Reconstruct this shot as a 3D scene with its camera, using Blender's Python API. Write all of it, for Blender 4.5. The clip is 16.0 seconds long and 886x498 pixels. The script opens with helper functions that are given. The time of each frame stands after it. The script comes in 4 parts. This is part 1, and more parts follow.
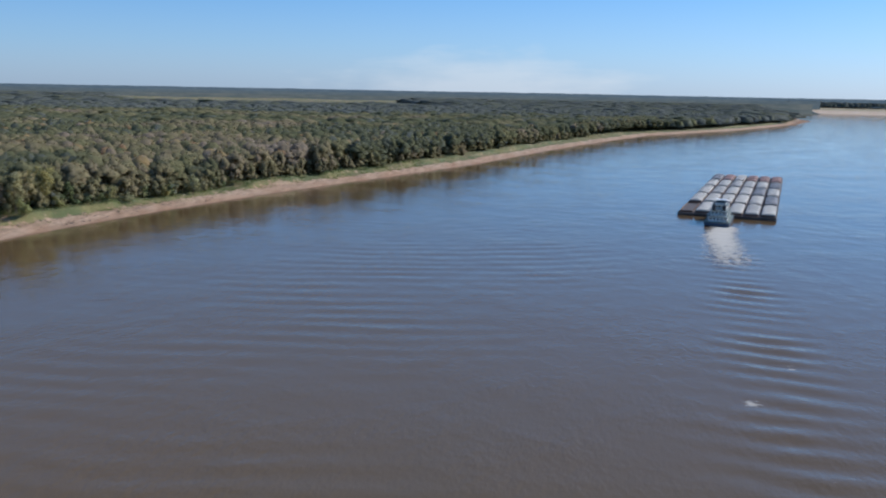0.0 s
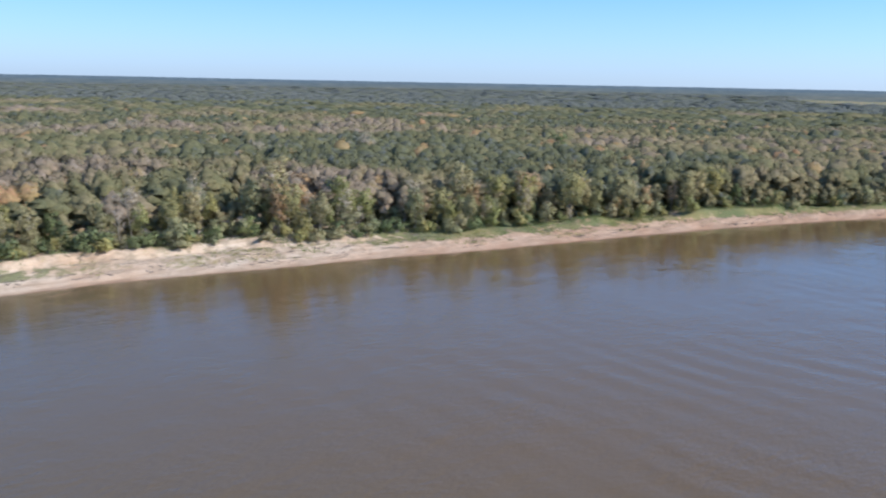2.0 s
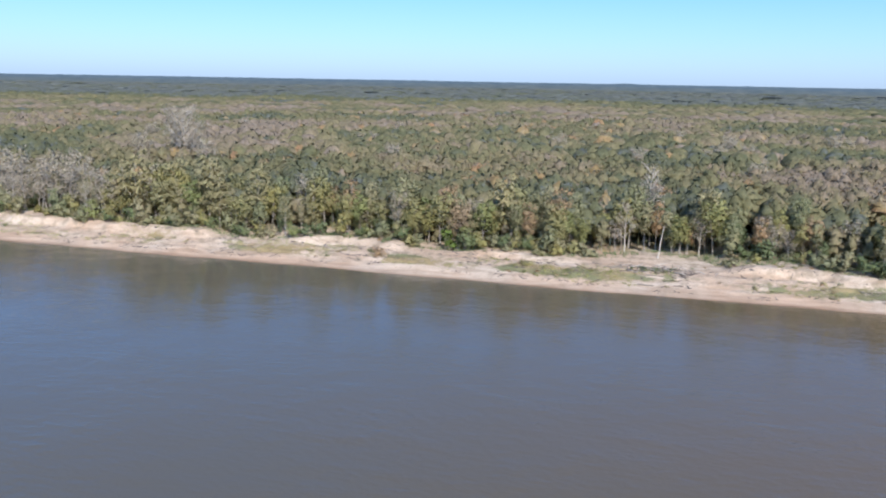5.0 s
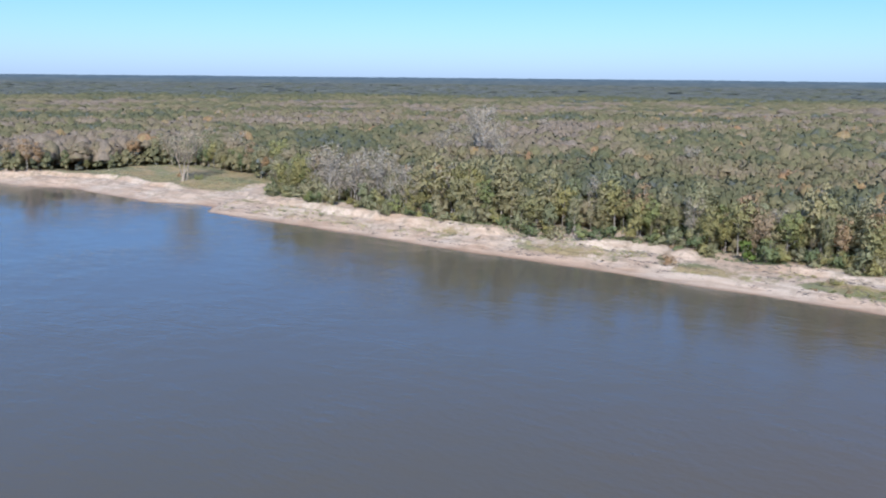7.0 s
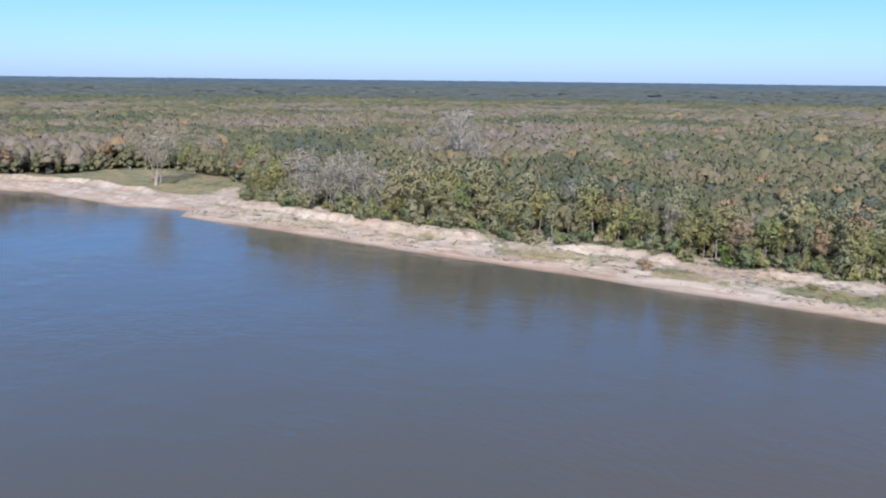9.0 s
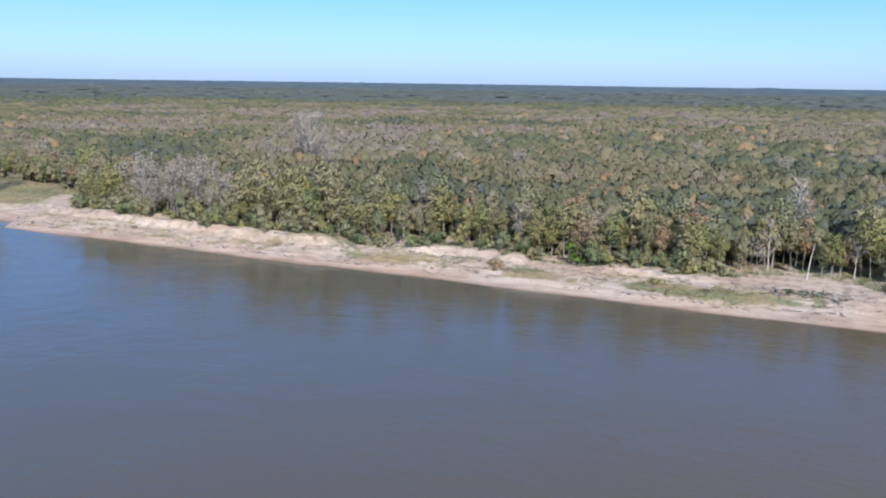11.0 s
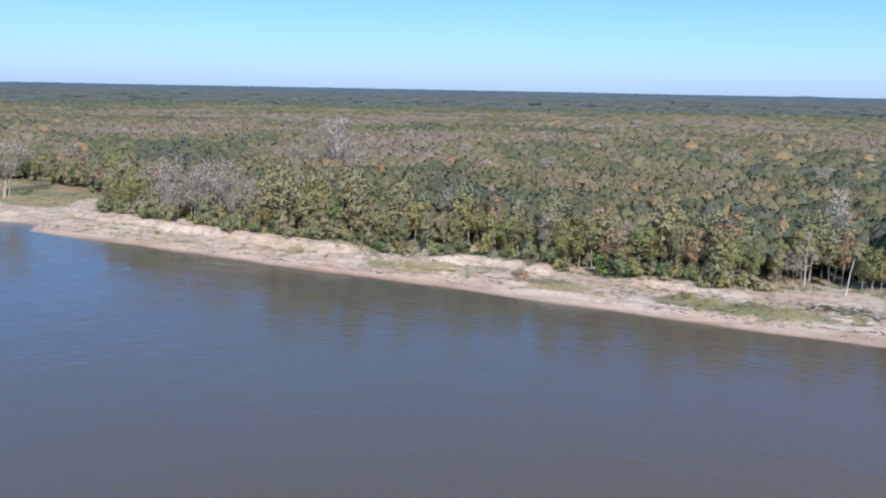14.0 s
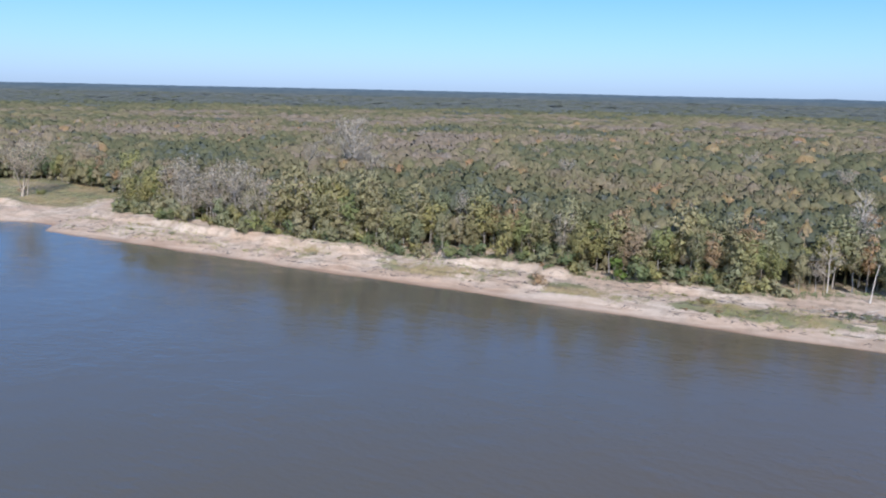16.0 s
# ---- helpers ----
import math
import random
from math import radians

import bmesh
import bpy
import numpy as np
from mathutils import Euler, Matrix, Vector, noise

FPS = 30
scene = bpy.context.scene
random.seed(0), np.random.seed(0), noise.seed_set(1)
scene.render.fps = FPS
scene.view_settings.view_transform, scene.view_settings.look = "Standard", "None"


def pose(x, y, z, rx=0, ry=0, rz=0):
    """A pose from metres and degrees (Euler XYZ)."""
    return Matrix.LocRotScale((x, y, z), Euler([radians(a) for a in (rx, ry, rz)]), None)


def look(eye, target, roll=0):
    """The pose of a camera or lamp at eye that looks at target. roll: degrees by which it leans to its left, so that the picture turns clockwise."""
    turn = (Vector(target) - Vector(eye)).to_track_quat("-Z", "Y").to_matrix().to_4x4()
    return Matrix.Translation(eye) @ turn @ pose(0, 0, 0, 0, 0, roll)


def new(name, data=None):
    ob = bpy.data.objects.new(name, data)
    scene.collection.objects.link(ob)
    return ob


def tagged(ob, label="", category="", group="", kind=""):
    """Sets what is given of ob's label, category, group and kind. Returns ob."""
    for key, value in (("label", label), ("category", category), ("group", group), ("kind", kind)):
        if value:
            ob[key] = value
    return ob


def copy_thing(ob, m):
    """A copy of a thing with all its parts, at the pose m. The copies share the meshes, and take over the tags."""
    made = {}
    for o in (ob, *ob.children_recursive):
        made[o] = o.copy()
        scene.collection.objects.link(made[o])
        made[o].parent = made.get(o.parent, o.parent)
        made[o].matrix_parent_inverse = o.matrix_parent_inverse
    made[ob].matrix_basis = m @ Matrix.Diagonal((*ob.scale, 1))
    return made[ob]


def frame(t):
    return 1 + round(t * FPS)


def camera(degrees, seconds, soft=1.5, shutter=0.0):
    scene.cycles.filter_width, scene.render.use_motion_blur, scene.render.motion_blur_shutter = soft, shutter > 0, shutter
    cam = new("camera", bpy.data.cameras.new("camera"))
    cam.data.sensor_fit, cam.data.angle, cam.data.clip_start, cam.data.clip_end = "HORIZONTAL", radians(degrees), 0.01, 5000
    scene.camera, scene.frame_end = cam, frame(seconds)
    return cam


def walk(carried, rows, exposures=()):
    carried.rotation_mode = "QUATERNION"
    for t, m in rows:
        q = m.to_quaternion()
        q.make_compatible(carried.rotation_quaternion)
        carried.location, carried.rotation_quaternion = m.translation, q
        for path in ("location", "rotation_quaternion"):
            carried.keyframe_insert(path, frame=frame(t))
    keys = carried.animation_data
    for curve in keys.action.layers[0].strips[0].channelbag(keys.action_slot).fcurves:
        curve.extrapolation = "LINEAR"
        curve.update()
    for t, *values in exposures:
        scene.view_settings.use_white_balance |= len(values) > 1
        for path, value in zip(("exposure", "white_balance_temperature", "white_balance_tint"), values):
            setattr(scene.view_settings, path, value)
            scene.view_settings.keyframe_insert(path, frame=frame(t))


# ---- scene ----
# seconds, stops, white balance in kelvin, tint
EXPOSURES = ((0.0, -0.26, 6000, 8), (0.5, -0.14, 6000, 8), (1.0, 0.06, 6000, 9), (1.5, 0.24, 6050, 10), (2.0, 0.38, 6050, 10), (3.5, 0.46, 6080, 11),
             (6.0, 0.37, 5850, 11), (8.0, 0.33, 5750, 11), (12.5, 0.33, 5800, 12), (16.0, 0.25, 5800, 12))
cam = camera(54.02, 16.0, soft=2.1, shutter=0.12)
# seconds, x, y, z, heading, tilt, lean
PATH = (
    (0.0, 0.00, 0.00, 81.00, 7.203, -10.427, 1.080),
    (0.5, -0.10, 0.95, 81.05, 14.275, -10.517, 1.135),
    (1.0, -0.25, 1.88, 81.10, 22.737, -10.651, 1.232),
    (1.5, -0.44, 2.78, 81.16, 32.295, -10.774, 1.141),
    (2.0, -0.75, 3.60, 81.22, 49.468, -10.993, 1.092),
    (2.5, -1.18, 4.34, 81.25, 63.541, -11.115, 1.002),
    (3.0, -1.80, 4.87, 81.23, 72.307, -11.140, 0.822),
    (3.5, -2.61, 5.25, 81.17, 80.942, -11.193, 0.812),
    (3.7, -3.07, 5.36, 81.14, 85.015, -11.179, 0.766),
    (5.8, -9.57, 5.98, 80.88, 112.424, -11.248, 0.805),
    (6.0, -10.18, 6.00, 80.87, 114.515, -11.304, 0.611),
    (6.5, -11.65, 5.92, 80.88, 122.491, -11.330, 0.499),
    (7.0, -13.17, 5.70, 80.90, 124.038, -11.292, 0.557),
    (7.5, -14.74, 5.38, 80.92, 125.884, -11.263, 0.501),
    (8.0, -16.39, 4.98, 80.93, 126.710, -11.225, 0.499),
    (8.5, -18.08, 4.56, 80.91, 123.414, -11.141, 0.576),
    (9.0, -19.74, 4.16, 80.88, 122.776, -11.113, 0.651),
    (9.5, -21.45, 3.75, 80.82, 118.135, -11.033, 0.691),
    (10.0, -23.15, 3.39, 80.74, 115.031, -10.968, 0.782),
    (10.2, -23.84, 3.27, 80.71, 113.117, -10.921, 0.815),
    (12.5, -31.83, 2.26, 80.41, 113.555, -10.682, 0.943),
    (13.0, -33.49, 2.24, 80.34, 114.098, -10.608, 1.029),
    (13.5, -35.10, 2.31, 80.27, 114.647, -10.550, 1.062),
    (14.0, -36.65, 2.38, 80.18, 115.302, -10.520, 1.117),
    (14.5, -38.09, 2.40, 80.09, 115.787, -10.484, 1.183),
    (15.0, -39.40, 2.33, 80.00, 116.143, -10.464, 1.179),
    (15.5, -40.59, 2.20, 79.89, 116.360, -10.468, 1.212),
    (16.0, -41.72, 2.05, 79.77, 116.611, -10.433, 1.263),
)
walk(cam, [(t, pose(x, y, z, 0, 0, yaw) @ pose(0, 0, 0, 90 + tilt) @ pose(0, 0, 0, 0, 0, lean)) for t, x, y, z, yaw, tilt, lean in PATH], EXPOSURES)

# ---- light ----
SUN_YAW, SUN_UP = -59.0, 34.0
sun_way = Vector((-math.sin(radians(SUN_YAW)) * math.cos(radians(SUN_UP)), math.cos(radians(SUN_YAW)) * math.cos(radians(SUN_UP)), math.sin(radians(SUN_UP))))
sun_data = bpy.data.lights.new("sun", "SUN")
sun_data.energy, sun_data.angle, sun_data.color = 5.0, radians(0.53), (1.0, 0.93, 0.84)
sun = new("sun", sun_data)
sun.matrix_world = look((0, 0, 300), Vector((0, 0, 300)) - sun_way)

world = bpy.data.worlds.new("world")
scene.world = world
world.use_nodes = True
wn, wl = world.node_tree.nodes, world.node_tree.links
wn.clear()
sky = wn.new("ShaderNodeTexSky")
sky.sky_type, sky.sun_disc = "NISHITA", False
sky.sun_elevation, sky.sun_rotation = radians(SUN_UP), radians(-SUN_YAW)
sky.altitude, sky.air_density, sky.dust_density, sky.ozone_density = 100, 1.0, 0.8, 2.0
way_node = wn.new("ShaderNodeTexCoord")
split = wn.new("ShaderNodeSeparateXYZ")
wl.new(way_node.outputs["Generated"], split.inputs[0])
# the blue deepens quickly above the pale band at the horizon
ramp = wn.new("ShaderNodeValToRGB")
ramp.color_ramp.elements.new(0.55)
for stop, (at, colour) in zip(ramp.color_ramp.elements, ((0.0, (0.74, 0.96, 1.55, 1)), (0.12, (0.57, 0.87, 1.38, 1)), (0.55, (0.70, 0.92, 1.25, 1)))):
    stop.position, stop.color = at, colour
wl.new(split.outputs["Z"], ramp.inputs[0])
tint = wn.new("ShaderNodeMix")
tint.data_type, tint.blend_type = "RGBA", "MULTIPLY"
tint.inputs[0].default_value = 1.0
wl.new(sky.outputs[0], tint.inputs[6])
wl.new(ramp.outputs[0], tint.inputs[7])
# clear autumn air: an even band of pale blue low down, deep blue above
band = wn.new("ShaderNodeValToRGB")
while len(band.color_ramp.elements) < 4:
    band.color_ramp.elements.new(1.0)
for stop, (at, colour) in zip(band.color_ramp.elements, ((0.0, (0.66, 0.82, 1.0, 1)), (0.045, (0.47, 0.74, 1.0, 1)), (0.12, (0.215, 0.535, 0.95, 1)), (0.6, (0.15, 0.29, 0.56, 1)))):
    stop.position, stop.color = at, colour
wl.new(split.outputs["Z"], band.inputs[0])
lift = wn.new("ShaderNodeMix")
lift.data_type, lift.blend_type = "RGBA", "MULTIPLY"
lift.inputs[0].default_value = 1.0
lift.inputs[7].default_value = (6.7, 6.7, 6.7, 1)
wl.new(band.outputs[0], lift.inputs[6])
# the sky is brighter on the sun's side
sunward = wn.new("ShaderNodeVectorMath")
sunward.operation = "DOT_PRODUCT"
sunward.inputs[1].default_value = sun_way
wl.new(way_node.outputs["Generated"], sunward.inputs[0])
gain = wn.new("ShaderNodeMath")
gain.operation = "MULTIPLY_ADD"
gain.inputs[1].default_value, gain.inputs[2].default_value = 0.36, 1.17
wl.new(sunward.outputs["Value"], gain.inputs[0])
bright = wn.new("ShaderNodeVectorMath")
bright.operation = "SCALE"
wl.new(gain.outputs[0], bright.inputs["Scale"])
wl.new(lift.outputs[2], bright.inputs[0])
air = wn.new("ShaderNodeMix")
air.data_type = "RGBA"
air.inputs[0].default_value = 0.48
wl.new(tint.outputs[2], air.inputs[6])
wl.new(bright.outputs[0], air.inputs[7])
# one low bank of white cloud down the river
turned = wn.new("ShaderNodeMapping")
turned.inputs["Rotation"].default_value = (0, 0, radians(-4.6))
wl.new(way_node.outputs["Generated"], turned.inputs["Vector"])
stretch = wn.new("ShaderNodeMapping")
stretch.inputs["Location"].default_value = (0, 0, -0.006 * 27)
stretch.inputs["Scale"].default_value = (6.2, 0.0, 27.0)
wl.new(turned.outputs[0], stretch.inputs[0])
puff = wn.new("ShaderNodeTexNoise")
puff.inputs["Scale"].default_value, puff.inputs["Detail"].default_value = 1.9, 6.0
wl.new(stretch.outputs[0], puff.inputs["Vector"])
far = wn.new("ShaderNodeVectorMath")
far.operation = "LENGTH"
wl.new(stretch.outputs[0], far.inputs[0])
edge = wn.new("ShaderNodeMath")
edge.operation = "MULTIPLY_ADD"
edge.inputs[1].default_value, edge.inputs[2].default_value = -0.55, 0.62
wl.new(far.outputs["Value"], edge.inputs[0])
sumup = wn.new("ShaderNodeMath")
sumup.operation = "ADD"
wl.new(edge.outputs[0], sumup.inputs[0])
wl.new(puff.outputs[0], sumup.inputs[1])
soft_edge = wn.new("ShaderNodeMapRange")
soft_edge.inputs[1].default_value, soft_edge.inputs[2].default_value = 0.52, 0.95
soft_edge.inputs[4].default_value = 0.45
wl.new(sumup.outputs[0], soft_edge.inputs[0])
front = wn.new("ShaderNodeMath")
front.operation = "GREATER_THAN"
wl.new(split.outputs["Y"], front.inputs[0])
both = wn.new("ShaderNodeMath")
both.operation = "MULTIPLY"
wl.new(front.outputs[0], both.inputs[0])
wl.new(soft_edge.outputs[0], both.inputs[1])
cloud = wn.new("ShaderNodeMix")
cloud.data_type = "RGBA"
cloud.inputs[7].default_value = (7.6, 7.8, 8.1, 1)
wl.new(both.outputs[0], cloud.inputs[0])
wl.new(air.outputs[2], cloud.inputs[6])
sky_out = wn.new("ShaderNodeBackground")
sky_out.inputs["Strength"].default_value = 0.118
wl.new(cloud.outputs[2], sky_out.inputs["Color"])
wl.new(sky_out.outputs[0], wn.new("ShaderNodeOutputWorld").inputs[0])


# ---- materials ----
class Nodes:
    """A material's nodes, with short calls for the usual ones."""

    def __init__(self, name, rough=0.8, metal=0.0):
        self.mat = bpy.data.materials.new(name)
        self.mat.use_nodes = True
        self.n, self.l = self.mat.node_tree.nodes, self.mat.node_tree.links
        self.bsdf = self.n["Principled BSDF"]
        self.bsdf.inputs["Roughness"].default_value = rough
        self.bsdf.inputs["Metallic"].default_value = metal
        self.place = self.n.new("ShaderNodeNewGeometry").outputs["Position"]
        self.local = self.n.new("ShaderNodeTexCoord").outputs["Object"]

    def put(self, value, socket):
        if hasattr(value, "links"):
            self.l.new(value, socket)
        elif isinstance(value, tuple) and len(value) == 3 and socket.type == "RGBA":
            socket.default_value = (*value, 1)
        else:
            socket.default_value = value

    def noise(self, scale, detail=4.0, where=None, rough=0.55, stretch=None):
        where = where or self.place
        if stretch:
            m = self.n.new("ShaderNodeMapping")
            m.inputs["Scale"].default_value = stretch[:3]
            if len(stretch) > 3:
                m.inputs["Rotation"].default_value = (0, 0, radians(stretch[3]))
            self.l.new(where, m.inputs[0])
            where = m.outputs[0]
        t = self.n.new("ShaderNodeTexNoise")
        t.inputs["Scale"].default_value, t.inputs["Detail"].default_value, t.inputs["Roughness"].default_value = scale, detail, rough
        self.l.new(where, t.inputs["Vector"])
        return t.outputs[0]

    def mix(self, f, a, b, how="MIX"):
        m = self.n.new("ShaderNodeMix")
        m.data_type, m.blend_type = "RGBA", how
        for value, k in ((f, 0), (a, 6), (b, 7)):
            self.put(value, m.inputs[k])
        return m.outputs[2]

    def math(self, how, a, b=0.0, c=0.0):
        m = self.n.new("ShaderNodeMath")
        m.operation = how
        for k, value in enumerate((a, b, c)):
            self.put(value, m.inputs[k])
        return m.outputs[0]

    def span(self, v, a, b, lo=0.0, hi=1.0):
        m = self.n.new("ShaderNodeMapRange")
        for k, value in enumerate((v, a, b, lo, hi)):
            self.put(value, m.inputs[k])
        return m.outputs[0]

    def ramp(self, v, stops, step=False):
        r = self.n.new("ShaderNodeValToRGB")
        r.color_ramp.interpolation = "CONSTANT" if step else "LINEAR"
        while len(r.color_ramp.elements) < len(stops):
            r.color_ramp.elements.new(1.0)
        for e, (at, colour) in zip(r.color_ramp.elements, stops):
            e.position, e.color = at, (*colour, 1)
        self.put(v, r.inputs[0])
        return r.outputs[0]

    def attr(self, name):
        a = self.n.new("ShaderNodeAttribute")
        a.attribute_name = name
        return a.outputs["Fac"]

    def chance(self):
        return self.n.new("ShaderNodeObjectInfo").outputs["Random"]

    def bump(self, v, depth, strength=1.0, after=None):
        b = self.n.new("ShaderNodeBump")
        b.inputs["Strength"].default_value, b.inputs["Distance"].default_value = strength, depth
        self.l.new(v, b.inputs["Height"])
        if after:
            self.l.new(after, b.inputs["Normal"])
        return b.outputs[0]

    def done(self, colour, normal=None, rough=None):
        self.put(colour, self.bsdf.inputs["Base Color"])
        if normal:
            self.l.new(normal, self.bsdf.inputs["Normal"])
        if rough is not None:
            self.put(rough, self.bsdf.inputs["Roughness"])
        return self.mat

    def leafy(self, colour, share=0.3, normal=None):
        """Leaves: partly matt, partly letting light through."""
        a, b, m = self.n.new("ShaderNodeBsdfDiffuse"), self.n.new("ShaderNodeBsdfTranslucent"), self.n.new("ShaderNodeMixShader")
        for socket in (a.inputs[0], b.inputs[0]):
            self.put(colour, socket)
        m.inputs[0].default_value = share
        if normal:
            self.l.new(normal, a.inputs["Normal"])
        self.l.new(a.outputs[0], m.inputs[1])
        self.l.new(b.outputs[0], m.inputs[2])
        self.l.new(m.outputs[0], self.n["Material Output"].inputs[0])
        self.n.remove(self.bsdf)
        return self.mat


def plain(name, colour, rough=0.6, metal=0.0, vary=0.25, scale=2.0):
    """Painted or weathered surface: a base colour with stains at two scales and a little relief."""
    k = Nodes(name, rough, metal)
    dark = tuple(c * (1 - vary) for c in colour)
    light = tuple(min(1, c * (1 + vary * 0.5)) for c in colour)
    c = k.mix(k.noise(scale, 5, k.local), dark, light)
    c = k.mix(k.span(k.noise(scale * 0.25, 3, k.local), 0.5, 0.75, 0, 0.5), c, tuple(x * 0.6 for x in colour))
    return k.done(c, k.bump(k.noise(scale * 6, 3, k.local), 0.01))


def leaf_material(name, colours):
    """Foliage of one kind; every tree has its own shade, every leaf clump a little of its own."""
    k = Nodes(name, 0.62)
    tone = k.ramp(k.chance(), [(i / max(1, len(colours) - 1), c) for i, c in enumerate(colours)])
    island = k.n.new("ShaderNodeNewGeometry").outputs["Random Per Island"]
    tone = k.mix(k.span(island, 0, 1, 0.45, 1.0), tone, k.mix(1.0, tone, (1.60, 1.56, 1.42), "MULTIPLY"))
    tone = k.mix(k.span(k.noise(0.35, 3), 0.35, 0.7), tone, k.mix(1.0, tone, (0.80, 0.82, 0.74), "MULTIPLY"))
    return k.leafy(tone, 0.4)


def bark_material(name, colour):
    k = Nodes(name, 0.9)
    ridge = k.noise(3.0, 5, k.local, stretch=(3, 3, 0.4))
    c = k.mix(ridge, tuple(x * 0.55 for x in colour), tuple(x * 1.25 for x in colour))
    c = k.mix(k.span(k.noise(0.5, 2, k.local), 0.45, 0.7), c, tuple(x * 0.7 for x in colour))
    return k.done(c, k.bump(ridge, 0.04))


OLIVE = [(0.216, 0.240, 0.114), (0.300, 0.270, 0.126), (0.258, 0.246, 0.138)]
GREYGREEN = [(0.245, 0.246, 0.150), (0.298, 0.268, 0.178), (0.212, 0.228, 0.142)]
TAN = [(0.373, 0.324, 0.248), (0.428, 0.359, 0.283), (0.338, 0.283, 0.228)]
MAUVE = [(0.375, 0.325, 0.275), (0.410, 0.355, 0.300), (0.345, 0.300, 0.258)]
YELLOW = [(0.318, 0.282, 0.172), (0.285, 0.265, 0.160), (0.335, 0.285, 0.172)]
RUSSET = [(0.331, 0.247, 0.168), (0.367, 0.244, 0.145), (0.315, 0.248, 0.184)]
DARK = [(0.131, 0.165, 0.092), (0.163, 0.188, 0.098), (0.125, 0.152, 0.092)]
LIME = [(0.14, 0.175, 0.05), (0.12, 0.165, 0.05)]
KINDS = {
    "olive": leaf_material("olive_leaves", OLIVE), "greygreen": leaf_material("grey_green_leaves", GREYGREEN),
    "tan": leaf_material("faded_leaves", TAN), "mauve": leaf_material("bare_twig_haze", MAUVE), "yellow": leaf_material("yellowing_leaves", YELLOW),
    "russet": leaf_material("russet_leaves", RUSSET), "dark": leaf_material("dark_leaves", DARK), "lime": leaf_material("lime_vine_leaves", LIME),
}
BARK = bark_material("bark", (0.20, 0.165, 0.13))
PALE_BARK = bark_material("pale_bark", (0.52, 0.46, 0.39))
TAN_BARK = bark_material("tan_bark", (0.40, 0.33, 0.25))
GREY_BARK = bark_material("grey_bark", (0.33, 0.29, 0.25))


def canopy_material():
    """The closed forest: every tree carries its own place on a palette of autumn greens and browns, with painted haze
    grey at 0.
    """
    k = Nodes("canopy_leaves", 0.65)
    # tone 0 is distance haze painted as a blue-grey leaf colour
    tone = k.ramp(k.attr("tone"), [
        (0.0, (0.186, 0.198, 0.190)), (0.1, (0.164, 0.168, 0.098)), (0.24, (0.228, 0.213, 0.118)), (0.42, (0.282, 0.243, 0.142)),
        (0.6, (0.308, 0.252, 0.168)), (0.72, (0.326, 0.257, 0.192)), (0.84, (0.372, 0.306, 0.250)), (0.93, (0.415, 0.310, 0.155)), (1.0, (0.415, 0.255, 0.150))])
    leaf = k.noise(0.55, 5, rough=0.7, stretch=(1, 1, 0.55))
    tone = k.mix(k.span(leaf, 0.36, 0.64), k.mix(1.0, tone, (0.80, 0.82, 0.81), "MULTIPLY"), k.mix(1.0, tone, (1.26, 1.24, 1.20), "MULTIPLY"))
    tone = k.mix(k.span(k.noise(0.16, 3), 0.38, 0.62), k.mix(1.0, tone, (0.87, 0.88, 0.84), "MULTIPLY"), tone)
    return k.leafy(tone, 0.4, k.bump(leaf, 0.9, 0.6))


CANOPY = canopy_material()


def ground_material():
    k = Nodes("river_bank_soil", 0.92)
    grass, damp = k.attr("grass"), k.attr("damp")
    fine, mid, broad = k.noise(1.3, 6, rough=0.65), k.noise(0.2, 6, rough=0.6), k.noise(0.03, 4)
    streak = k.noise(0.3, 6, rough=0.65, stretch=(1.0, 0.14, 1.0))
    sand = k.mix(k.span(streak, 0.36, 0.6), (0.40, 0.296, 0.205), (0.57, 0.455, 0.342))
    sand = k.mix(k.span(broad, 0.4, 0.6), sand, k.mix(1.0, sand, (0.96, 0.87, 0.80), "MULTIPLY"))
    sand = k.mix(k.math("MULTIPLY", k.span(mid, 0.50, 0.62, 0, 0.75), k.attr("rough")), sand, (0.27, 0.205, 0.135))
    sand = k.mix(k.math("MULTIPLY", k.span(fine, 0.5, 0.72, 0, 0.6), k.attr("rough")), sand, (0.23, 0.18, 0.12))
    turf = k.mix(k.span(fine, 0.35, 0.65), (0.135, 0.106, 0.048), (0.255, 0.200, 0.105))
    turf = k.mix(k.span(mid, 0.40, 0.60), turf, (0.32, 0.255, 0.145))
    sand = k.mix(k.attr("mud"), sand, k.mix(1.0, sand, (0.86, 0.75, 0.69), "MULTIPLY"))
    turf = k.mix(k.math("MULTIPLY", k.attr("mud"), 0.65), turf, k.mix(k.span(fine, 0.35, 0.65), (0.07, 0.095, 0.028), (0.15, 0.16, 0.055)))
    turf = k.mix(k.span(k.noise(0.055, 4, rough=0.6, stretch=(1.0, 0.5, 1.0)), 0.42, 0.58), k.mix(1.0, turf, (0.62, 0.74, 0.60), "MULTIPLY"), k.mix(1.0, turf, (1.08, 1.0, 0.86), "MULTIPLY"))
    cover = k.span(k.math("ADD", grass, k.math("ADD", k.math("MULTIPLY_ADD", mid, 1.5, -0.75), k.math("MULTIPLY_ADD", fine, 0.7, -0.35))), 0.40, 0.62)
    c = k.mix(cover, sand, turf)
    c = k.mix(damp, c, k.mix(1.0, c, (0.55, 0.45, 0.38), "MULTIPLY"))
    relief = k.math("ADD", k.math("MULTIPLY", fine, 0.45), k.math("ADD", k.math("MULTIPLY", streak, 1.1), mid))
    return k.done(c, k.bump(relief, 0.7))


GROUND = ground_material()


